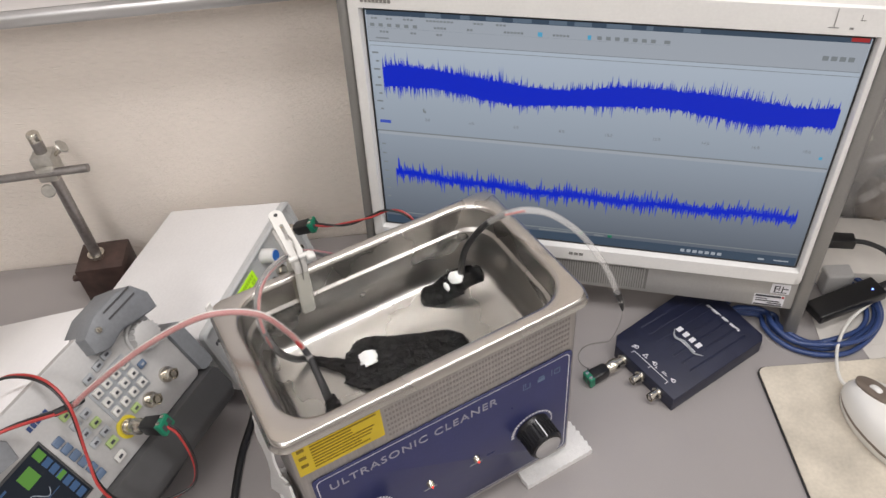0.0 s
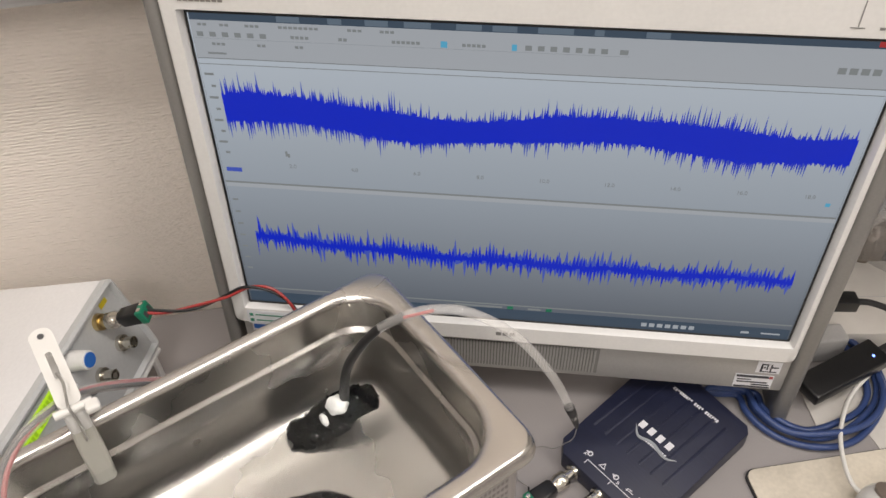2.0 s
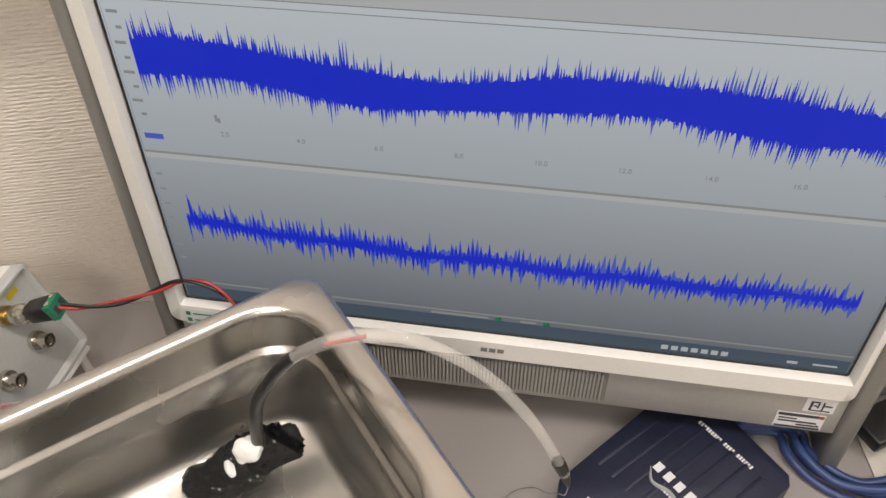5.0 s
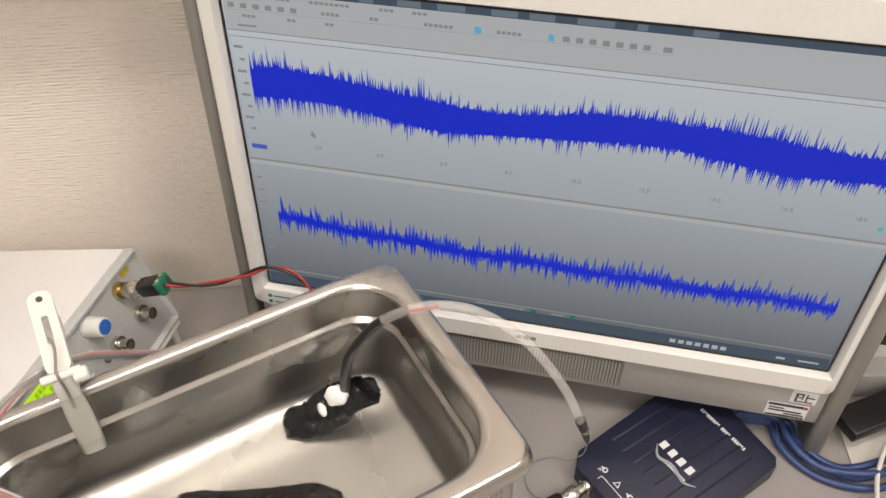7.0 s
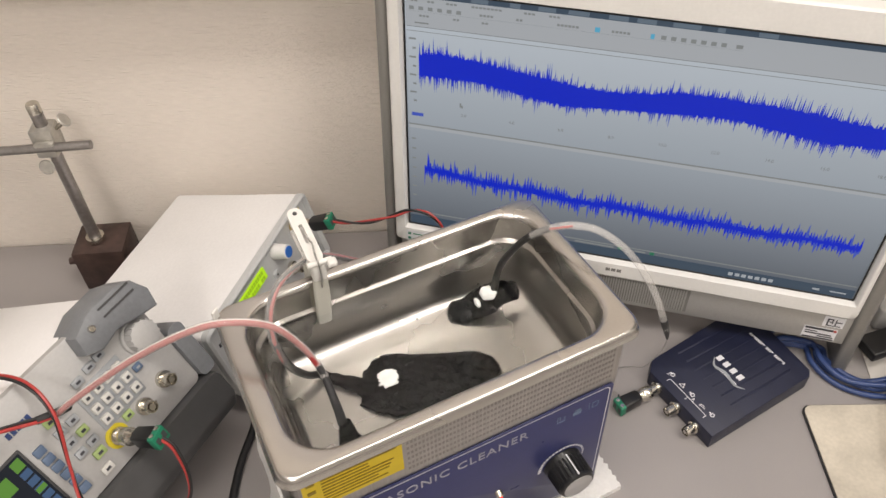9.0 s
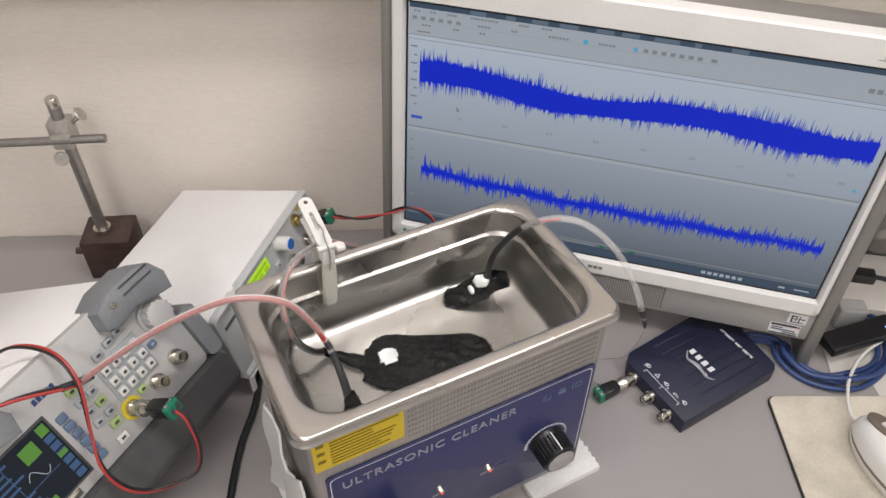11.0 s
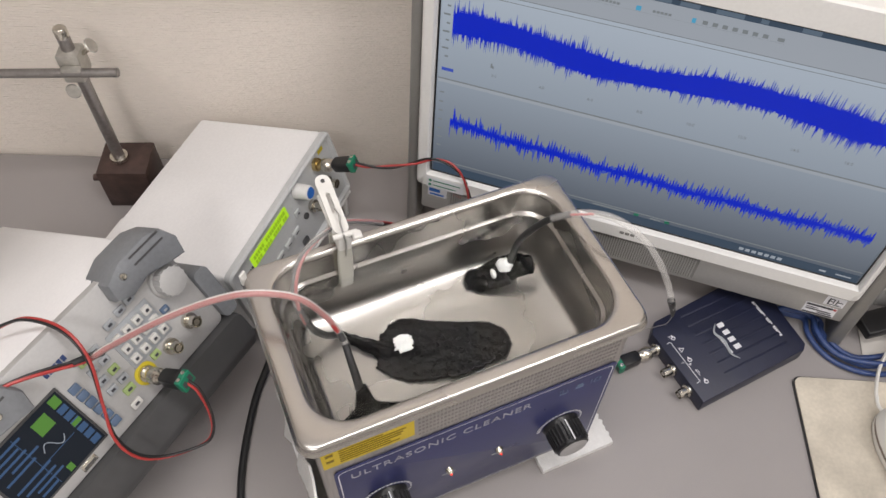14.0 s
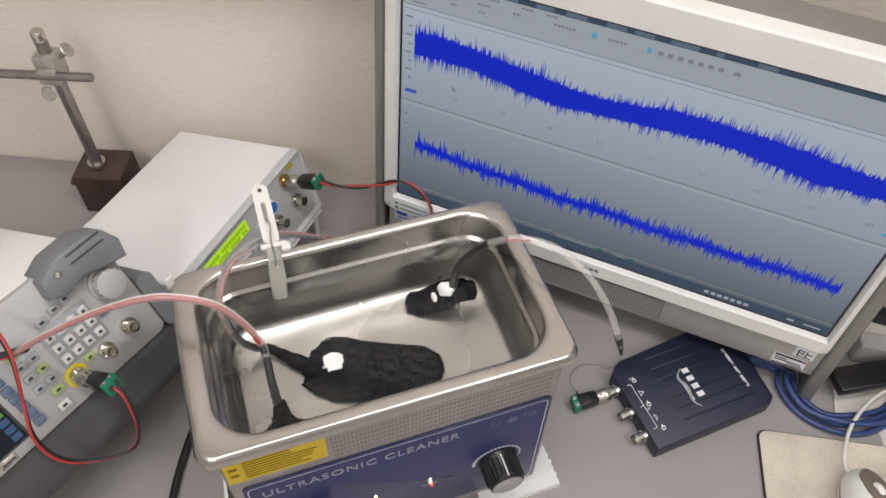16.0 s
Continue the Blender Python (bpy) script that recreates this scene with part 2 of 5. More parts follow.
def solid(name, bm, material, smooth=40):
    me = bpy.data.meshes.new(name)
    bmesh.ops.recalc_face_normals(bm, faces=bm.faces)
    bm.to_mesh(me)
    bm.free()
    me.materials.append(material)
    if smooth:
        for p in me.polygons:
            p.use_smooth = True
        me.set_sharp_from_angle(angle=radians(smooth))
    return new(name, me)


def part(name, bm, material, parent, label="", smooth=40):
    ob = solid(name, bm, material, smooth)
    ob.parent = parent
    if label:
        ob["label"] = label
    if name in PRINTED:
        ob["kind"] = "stuff"
    return ob


def box(x0, x1, y0, y1, z0, z1, bevel=0.0, segs=2, bm=None):
    bm = bm or bmesh.new()
    r = bmesh.ops.create_cube(bm, size=1)
    bmesh.ops.scale(bm, vec=(x1 - x0, y1 - y0, z1 - z0), verts=r["verts"])
    bmesh.ops.translate(bm, vec=((x0 + x1) / 2, (y0 + y1) / 2, (z0 + z1) / 2), verts=r["verts"])
    if bevel:
        es = list({e for v in r["verts"] for e in v.link_edges})
        bmesh.ops.bevel(bm, geom=es, offset=bevel, segments=segs, profile=0.5, affect="EDGES")
    return bm


def lathe(profile, m=None, n=24, bm=None):
    """Turns (radius, height) pairs about z, then moves by m."""
    bm = bm or bmesh.new()
    m = m or Matrix()
    rings = []
    for r, z in profile:
        if r < 1e-6:
            rings.append([bm.verts.new(m @ Vector((0, 0, z)))])
        else:
            rings.append([bm.verts.new(m @ Vector((r * math.cos(2 * math.pi * i / n), r * math.sin(2 * math.pi * i / n), z))) for i in range(n)])
    for a, b in zip(rings, rings[1:]):
        for i in range(n):
            j = (i + 1) % n
            if len(a) == 1 and len(b) == 1:
                continue
            if len(a) == 1:
                bm.faces.new((a[0], b[i], b[j]))
            elif len(b) == 1:
                bm.faces.new((a[i], a[j], b[0]))
            else:
                bm.faces.new((a[i], a[j], b[j], b[i]))
    return bm


def rod_between(a, b, r, n=14, r2=None, bm=None):
    a, b = Vector(a), Vector(b)
    m = Matrix.Translation(a) @ (b - a).to_track_quat("Z", "Y").to_matrix().to_4x4()
    h = (b - a).length
    r2 = r if r2 is None else r2
    return lathe([(0, 0), (r * 0.9, 0), (r, r * 0.1), (r2, h - r2 * 0.1), (r2 * 0.9, h), (0, h)], m, n, bm)


def spline(pts, steps=8):
    """Catmull-Rom through the points."""
    p = [Vector(q) for q in pts]
    p = [p[0] * 2 - p[1]] + p + [p[-1] * 2 - p[-2]]
    out = []
    for i in range(1, len(p) - 2):
        for k in range(steps):
            t = k / steps
            out.append(0.5 * (2 * p[i] + (p[i + 1] - p[i - 1]) * t + (2 * p[i - 1] - 5 * p[i] + 4 * p[i + 1] - p[i + 2]) * t * t
                              + (3 * p[i] - p[i - 1] - 3 * p[i + 1] + p[i + 2]) * t ** 3))
    out.append(p[-2])
    return out


def sweep(pts, r, n=10, bm=None, shift=0.0, turns=0.0, steps=8, phase=0.0):
    """A round tube along a smooth line; shift and turns wind it beside the line."""
    bm = bm or bmesh.new()
    line = spline(pts, steps)
    up = Vector((0, 0, 1))
    rings = []
    side = None
    for i, c in enumerate(line):
        d = (line[min(i + 1, len(line) - 1)] - line[max(i - 1, 0)]).normalized()
        if side is None:
            side = d.cross(up)
            side = side.normalized() if side.length > 0.05 else Vector((1, 0, 0))
        side = (side - d * side.dot(d)).normalized()
        o = d.cross(side)
        w = phase + turns * 2 * math.pi * i / len(line)
        c = c + (side * math.cos(w) + o * math.sin(w)) * shift
        rr = r(i / (len(line) - 1)) if callable(r) else r
        rings.append([bm.verts.new(c + (side * math.cos(2 * math.pi * k / n) + o * math.sin(2 * math.pi * k / n)) * rr) for k in range(n)])
    for a, b in zip(rings, rings[1:]):
        for k in range(n):
            bm.faces.new((a[k], a[(k + 1) % n], b[(k + 1) % n], b[k]))
    bm.faces.new(rings[0][::-1])
    bm.faces.new(rings[-1])
    return bm


def rounded(x0, x1, y0, y1, r, n=6):
    """Corner-rounded rectangle, counter-clockwise."""
    out = []
    for cx, cy, a in ((x1 - r, y1 - r, 0), (x0 + r, y1 - r, 90), (x0 + r, y0 + r, 180), (x1 - r, y0 + r, 270)):
        for k in range(n + 1):
            w = radians(a + 90 * k / n)
            out.append((cx + r * math.cos(w), cy + r * math.sin(w)))
    return out


def loft(loops, close_first=True, close_last=True, bm=None):
    """Joins loops of equally many points into a skin."""
    bm = bm or bmesh.new()
    rings = [[bm.verts.new(p) for p in loop] for loop in loops]
    n = len(rings[0])
    for a, b in zip(rings, rings[1:]):
        for k in range(n):
            bm.faces.new((a[k], a[(k + 1) % n], b[(k + 1) % n], b[k]))
    if close_first:
        bm.faces.new(rings[0][::-1])
    if close_last:
        bm.faces.new(rings[-1])
    return bm


def slab(outline, z0, z1, soft=0.0, bm=None):
    """A plate with the given outline between two heights, its top and bottom edges softened inward."""
    cx = sum(p[0] for p in outline) / len(outline)
    cy = sum(p[1] for p in outline) / len(outline)

    def ring(k, z):
        out = []
        for x, y in outline:
            d = math.hypot(x - cx, y - cy) or 1
            out.append((x - (x - cx) / d * k, y - (y - cy) / d * k, z))
        return out
    if soft:
        return loft([ring(soft, z0), ring(soft * 0.3, z0 + soft * 0.3), ring(0, z0 + soft), ring(0, z1 - soft), ring(soft * 0.3, z1 - soft * 0.3), ring(soft, z1)], bm=bm)
    return loft([ring(0, z0), ring(0, z1)], bm=bm)


FLAT_FRONT = Matrix.Rotation(radians(90), 4, "X")


def lettering(name, text, size, m, material, parent, depth=0.0003, align="LEFT", label="", space=1.0):
    cu = bpy.data.curves.new(name, "FONT")
    cu.body, cu.size, cu.extrude, cu.align_x, cu.align_y, cu.space_character, cu.resolution_u = text, size, depth, align, "CENTER", space, 3
    tmp = new(name, cu)
    me = bpy.data.meshes.new_from_object(tmp.evaluated_get(bpy.context.evaluated_depsgraph_get()))
    bpy.data.objects.remove(tmp)
    me.materials.clear()
    me.materials.append(material)
    ob = new(name, me)
    ob.parent = parent
    ob.matrix_local = m
    if label:
        ob["label"] = label
    return ob


def bars(rows, bm=None, y=0.0, t=0.0003):
    """Flat bars in the xz plane, facing -y: (x0, x1, z0, z1)."""
    bm = bm or bmesh.new()
    for x0, x1, z0, z1 in rows:
        box(x0, x1, y - t, y, z0, z1, bm=bm)
    return bm


# ---- the room ----
WALL = pose(0.13, 0.878, 0, 0, 0, -24.7)  # wall's own frame: x along it, -y into the room
wall = solid("wall_north", box(-1.6, 2.2, 0.0, 0.1, -0.645, 1.75), M_wall, 0)
wall.matrix_world = WALL
tagged(wall, "beige woven-texture wallpaper wall behind the desk", "wall", kind="structure")
for nm, b in (("wall_west", (-1.7, -1.6, -2.6, 0.1)), ("wall_east", (2.2, 2.3, -2.6, 0.1)), ("wall_south", (-1.7, 2.3, -2.7, -2.6))):
    w = solid(nm, box(*b, -0.645, 1.75), M_plain, 0)
    w.matrix_world = WALL
    tagged(w, "plain off-white painted room wall", "wall", kind="structure")
w = solid("floor", box(-1.7, 2.3, -2.7, 0.1, -0.695, -0.645), M_floor, 0)
w.matrix_world = WALL
tagged(w, "grey vinyl room floor", "floor", kind="structure")
w = solid("ceiling", box(-1.7, 2.3, -2.7, 0.1, 1.75, 1.8), M_plain, 0)
w.matrix_world = WALL
tagged(w, "plain white ceiling", "ceiling", kind="structure")

desk = thing("desk", WALL, "pale grey laminate desk against the wall", "desk")
part("desktop", box(-1.2, 1.55, -1.05, -0.002, -0.03, 0.0, 0.002), M_desk, desk)
for dx in (-1.15, 1.45):
    for dy in (-1.0, -0.1):
        part("leg", box(dx, dx + 0.05, dy, dy + 0.05, -0.645, -0.0302, 0.003), M_chin, desk)

# framed notice board hanging on the wall
board = thing("notice_board", WALL, "pale notice board in an aluminium frame on the wall", "notice board")
part("sheet", box(-0.9, 0.318, -0.036, -0.001, 0.355, 0.80), M_board, board)
part("frame_rail", box(-0.91, 0.33, -0.046, -0.001, 0.3405, 0.3545, 0.0045, 3), M_alu, board, "round-edged aluminium bottom rail")
part("frame_rail", box(-0.91, 0.33, -0.046, -0.001, 0.8005, 0.8145, 0.0045, 3), M_alu, board)
part("frame_rail", box(0.3185, 0.3325, -0.046, -0.001, 0.355, 0.80, 0.0045, 3), M_alu, board)
rows = []
rnd = random.Random(4)
x = 0.02
for k in range(12):
    rows.append((x, x + 0.0035 + 0.0015 * rnd.random(), 0.3590, 0.3640))
    x += 0.0062
part("printed_line", bars(rows, y=-0.0362), M_ink, board, "row of small dark printed marks")

# ---- monitor: all-in-one computer ----
MON = Matrix.Translation((0.496, 0.543, 0.221)) @ Matrix.Rotation(radians(-41.5), 4, "Z") @ Matrix.Rotation(radians(-4), 4, "X") @ Matrix.Rotation(radians(0.9), 4, "Y")
mon = thing("monitor", MON, "white and silver all-in-one monitor, screen lit with blue traces", "monitor")


def ring_frame(x0, x1, z0, z1, ix0, ix1, iz0, iz1, y0, y1, r):
    """A rectangular frame in the xz plane with a chamfer towards its opening."""
    o = rounded(x0, x1, z0, z1, r, 4)
    i = rounded(ix0, ix1, iz0, iz1, 0.0008, 4)
    i2 = rounded(ix0 - 0.002, ix1 + 0.002, iz0 - 0.002, iz1 + 0.002, 0.0012, 4)
    o2 = rounded(x0 + 0.002, x1 - 0.002, z0 + 0.002, z1 - 0.002, r, 4)
    f = lambda loop, y: [(a, y, b) for a, b in loop]
    bm = loft([f(o, y1), f(o, y0 + 0.002), f(o2, y0), f(i2, y0), f(i, y0 + 0.004), f(i, y1)], False, False)
    return bm


part("bezel", ring_frame(-0.2258, 0.2205, -0.1435, 0.149, -0.2135, 0.2135, -0.1245, 0.1225, -0.006, 0.012, 0.006), M_white, mon, "glossy white screen bezel")
part("screen", box(-0.2125, 0.2125, 0.001, 0.008, -0.1235, 0.1215), M_screen, mon, "lit pale blue-grey screen")
part("screen_border", ring_frame(-0.2132, 0.2132, -0.1243, 0.1222, -0.2108, 0.2108, -0.1226, 0.1212, -0.0002, 0.0008, 0.001), M_black, mon, "thin black screen border")
part("housing", box(-0.2205, 0.2205, 0.0125, 0.055, -0.180, 0.1465, 0.006), M_silver, mon)
for s in (-1, 1):
    part("side_leg", box(-0.2372 if s < 0 else 0.2210, -0.2264 if s < 0 else 0.2350, -0.004, 0.05, -0.2185, 0.146, 0.0045, 3), M_silver, mon, "silver side frame that runs down to the desk")
part("chin", box(-0.2212, 0.2212, -0.001, 0.0122, -0.181, -0.1445, 0.0015), M_chin, mon, "silver-grey panel under the screen")
# flat darker sheet; its colour stands for the shade between the slats
part("grille_gap_shade", box(-0.19, 0.0725, -0.0016, -0.0011, -0.1755, -0.1475), M_grille, mon)
bm = bmesh.new()
for k in range(104):
    x0 = -0.1895 + k * 0.0025
    box(x0, x0 + 0.0015, -0.0032, -0.0017, -0.1755, -0.1475, bm=bm)
tagged(part("speaker_slats", bm, M_chin, mon, "fine upright speaker slats", 0), kind="stuff")
for nm, x0, x1, z, h in (("maker_mark", -0.0115, 0.0045, -0.1335, 0.0034), ("model_mark", -0.2125, -0.184, 0.1315, 0.0032)):
    step = (x1 - x0) / (3 if nm == "maker_mark" else 8)
    part(nm, bars([(x0 + step * k, x0 + step * (k + 0.78), z - h / 2, z + h / 2) for k in range(3 if nm == "maker_mark" else 8)], y=-0.0061), M_silver, mon, "small grey printed mark")

# stickers on the chin
st = part("sticker", box(0.196, 0.2145, -0.0013, -0.001, -0.1605, -0.1475), M_print, mon, "square white sticker with dark signs")
part("sign", bars([(0.199, 0.2005, -0.158, -0.150), (0.1995, 0.2045, -0.151, -0.150), (0.2035, 0.2045, -0.156, -0.150), (0.201, 0.203, -0.1545, -0.1535),
                   (0.2065, 0.2075, -0.158, -0.150), (0.2065, 0.2125, -0.154, -0.153), (0.199, 0.212, -0.159, -0.1582)], y=-0.0014), M_ink, st)
st = part("sticker", box(0.182, 0.212, -0.0013, -0.001, -0.1785, -0.1635), M_print, mon, "white label with dark bars and a red dot")
part("print", bars([(0.183, 0.208, -0.1665, -0.164), (0.183, 0.211, -0.178, -0.1765), (0.184, 0.195, -0.1695, -0.1685), (0.184, 0.208, -0.1725, -0.1712), (0.196, 0.210, -0.1752, -0.174)], y=-0.0014), M_ink, st)
part("red_dot", bars([(0.2085, 0.2112, -0.1668, -0.1642)], y=-0.0014), M_red, st)
st = part("sticker", box(-0.214, -0.193, -0.0014, -0.001, -0.160, -0.1475), M_print, mon, "white and blue processor badge")
part("badge", bars([(-0.2125, -0.2005, -0.1535, -0.1488), (-0.2115, -0.196, -0.1582, -0.156)], y=-0.0015), M_bluecap, st)
st = part("sticker", box(-0.189, -0.174, -0.0014, -0.001, -0.160, -0.1475), M_bluewire, mon, "dark blue badge")
part("badge", bars([(-0.1865, -0.1765, -0.153, -0.1495)], y=-0.0015), M_red, st)
st = part("sticker", box(-0.214, -0.174, -0.0064, -0.0061, -0.1425, -0.1285), M_print, mon, "white label on the lower bezel")
part("print", bars([(-0.212, -0.209, -0.134, -0.131), (-0.207, -0.178, -0.133, -0.132), (-0.212, -0.209, -0.140, -0.137), (-0.207, -0.182, -0.139, -0.138)], y=-0.0066), M_green, st)
# marks on the bezel's upper corner
part("printed_mark", bars([(0.178, 0.1785, 0.131, 0.146), (0.196, 0.2, 0.137, 0.1375), (0.1965, 0.197, 0.137, 0.142), (0.174, 0.182, 0.130, 0.1306), (0.19, 0.193, 0.1295, 0.131)], y=-0.0061), M_silver, mon, "faint grey marks")

# what the screen shows
YS = 0.0006
ui = part("title_bar", bars([(-0.2105, 0.2105, 0.1155, 0.121)], y=YS), M_title, mon, "dark window title bar")
rnd = random.Random(11)
part("title_blur", bars([(-0.16 + k * 0.027 + rnd.random() * 0.01, -0.148 + k * 0.027 + rnd.random() * 0.012, 0.1162, 0.1198) for k in range(9)], y=YS - 0.0004), M_haze, ui)
part("window_button", bars([(0.196, 0.2095, 0.1168, 0.1205)], y=YS - 0.0004), M_closered, ui)
part("menu_strip", bars([(-0.2105, 0.2105, 0.0905, 0.1153)], y=YS), M_uilight, mon, "pale menu and tool strip")
words = []
for x0, n in ((-0.206, 2), (-0.192, 2), (-0.176, 3), (-0.155, 8), (-0.112, 3), (-0.092, 3)):
    words += [(x0 + 0.0032 * k, x0 + 0.0032 * k + 0.0024, 0.1120, 0.1136) for k in range(n)]
for x0, n in ((-0.148, 4), (-0.118, 2), (-0.085, 6), (-0.042, 5)):
    words += [(x0 + 0.003 * k, x0 + 0.003 * k + 0.0022, 0.1056, 0.1075) for k in range(n)]
for x0, n in ((-0.199, 3), (-0.170, 2), (-0.146, 2)):
    words += [(x0 + 0.003 * k, x0 + 0.003 * k + 0.0022, 0.0993, 0.1010) for k in range(n)]
words += [(-0.2075 + 0.008 * k, -0.2035 + 0.008 * k, 0.1050, 0.1080) for k in range(6)]
words += [(-0.004 + 0.0075 * k, 0.0 + 0.0075 * k, 0.1050, 0.1082) for k in range(7)]
words += [(-0.203, -0.191, 0.0932, 0.0944), (0.052, 0.057, 0.1050, 0.1080)]
tagged(part("menu_word", bars(words, y=YS - 0.0004), M_ui, mon, "rows of small unreadable menu words"), kind="stuff")
part("icon", bars([(-0.055, -0.051, 0.1045, 0.1085), (-0.012, -0.009, 0.1045, 0.1085)], y=YS - 0.0004), M_cyan, mon)
part("rule", bars([(-0.2105, 0.2105, 0.0898, 0.0903), (-0.2105, 0.2105, 0.0858, 0.0862), (-0.2105, 0.058, 0.1035, 0.10375), (-0.2105, 0.2105, -0.0062, -0.0049), (-0.2105, 0.2105, -0.1085, -0.1075)], y=YS), M_ui, mon, "thin grey and dark rules")
part("pale_rule", bars([(-0.2105, 0.2105, -0.0095, -0.0064)], y=YS), M_uilight, mon)
part("task_bar", bars([(-0.2105, 0.2105, -0.1228, -0.1125)], y=YS), M_title, mon, "dark task bar")
part("task_icon", bars([(0.10 + 0.006 * k, 0.104 + 0.006 * k, -0.1195, -0.116) for k in range(7)] + [(0.175, 0.181, -0.119, -0.117), (0.19, 0.204, -0.1185, -0.1172)], y=YS - 0.0004), M_uilight, mon)
part("status_word", bars([(-0.045, -0.008, -0.1112, -0.1096), (0.012, 0.022, -0.1112, -0.1096)], y=YS - 0.0004), M_ui, mon)
part("status_icon", bars([(-0.004, 0.0005, -0.1118, -0.1088), (0.026, 0.0305, -0.1118, -0.1088)], y=YS - 0.0004), M_green, mon)
for k, s in enumerate(("2.0", "4.0", "6.0", "8.0", "10.0", "12.0", "14.0", "16.0", "18.0")):
    lettering("time_figure", s, 0.0042, pose(-0.159 + k * 0.0435, YS - 0.0003, 0.0105, 90), M_ui, mon, 0.0001, "CENTER")
part("screen_mark", bars([(0.1785 + 0.0066 * k, 0.1832 + 0.0066 * k, 0.0990, 0.1030) for k in range(4)], y=YS - 0.0003), M_ui, mon, "pale logo shape")
ticks = [(-0.2085 + 0.003 * (k % 2), -0.2025, 0.078 - 0.0085 * k, 0.0796 - 0.0085 * k) for k in range(8)]
part("scale_mark", bars(ticks + [(-0.208, -0.204, -0.022 - 0.011 * k, -0.0206 - 0.011 * k) for k in range(7)], y=YS), M_ui, mon, "faint scale marks")
part("scale_box", bars([(-0.2075, -0.1965, 0.0035, 0.0068)], y=YS), M_wave2, mon)
part("pointer", bars([(-0.163, -0.1615, 0.0185, 0.0225), (-0.1615, -0.160, 0.0178, 0.0205)], y=YS), M_ui, mon)
part("trigger_dot", bars([(0.2005, 0.2035, 0.0035, 0.0062)], y=YS), M_cyan, mon)


def trace(centre, half, spike, x0, x1, n, y, seed, sharp=2.2, calm=0.25):
    """A noisy filled band: each step has its own top and bottom."""
    rg = random.Random(seed)
    bm = bmesh.new()
    prev = None
    for k in range(n + 1):
        u = k / n
        x = x0 + (x1 - x0) * u
        c, h, s = centre(u), half(u), spike(u)
        a = c + h + s * (rg.random() ** sharp) * (1 if k % 2 else calm)
        b = c - h - s * (rg.random() ** sharp) * (calm if k % 2 else 1)
        cur = (bm.verts.new((x, y, a)), bm.verts.new((x, y, b)))
        if prev:
            bm.faces.new((prev[0], cur[0], cur[1], prev[1]))
        prev = cur
    return bm


wob = lambda u: 0.0035 * math.sin(2 * math.pi * (u * 1.9 + 0.1)) + 0.0015 * math.sin(9 * u + 1)
bulge = lambda u: 0.5 + 0.5 * math.sin(17 * u + 0.6) * math.sin(7.3 * u + 2)
mid = lambda u: 0.0512 + wob(u) - 0.004 * u
low = lambda u: -0.054 - 0.015 * (1 - math.exp(-3 * u)) + 0.001 * math.sin(30 * u) + 0.004 * u
part("upper_trace", trace(mid, lambda u: 0.0072 + 0.003 * bulge(u), lambda u: 0.005 + 0.009 * bulge(u), -0.2, 0.2055, 620, YS - 0.0003, 3, 1.5), M_wave, mon, "solid blue noisy signal band", 0)
part("upper_haze", trace(mid, lambda u: 0.007, lambda u: 0.010 + 0.012 * bulge(u), -0.2, 0.2055, 470, YS - 0.0001, 5, 1.3), M_wave2, mon, "", 0)
part("lower_trace", trace(low, lambda u: 0.0009, lambda u: 0.0150 - 0.0030 * u + 0.006 * math.exp(-30 * u), -0.196, 0.199, 320, YS - 0.0003, 8, 1.1, 0.12), M_wave, mon, "thin blue noisy spectrum trace", 0)
part("lower_haze", trace(low, lambda u: 0.0030, lambda u: 0.0170 - 0.003 * u, -0.196, 0.199, 280, YS - 0.0001, 9, 1.5, 0.2), M_wave2, mon, "", 0)

# ---- ultrasonic cleaner ----
tub = thing("ultrasonic_cleaner", pose(0, 0, 0), "stainless steel ultrasonic cleaner with blue panel, filled with water", "ultrasonic cleaner")
RX0, RX1, RY0, RY1, RZ = 0.1165, 0.3765, 0.3785, 0.5335, 0.232
IX0, IX1, IY0, IY1 = 0.1335, 0.3615, 0.3925, 0.5225  # the basin's opening


def rim_loop(inset, z, r):
    return [(a, b, z) for a, b in rounded(RX0 + inset, RX1 - inset, RY0 + inset, RY1 - inset, r, 10)]


def well_loop(inset, z, r):
    return [(a, b, z) for a, b in rounded(IX0 + inset, IX1 - inset, IY0 + inset, IY1 - inset, r, 10)]


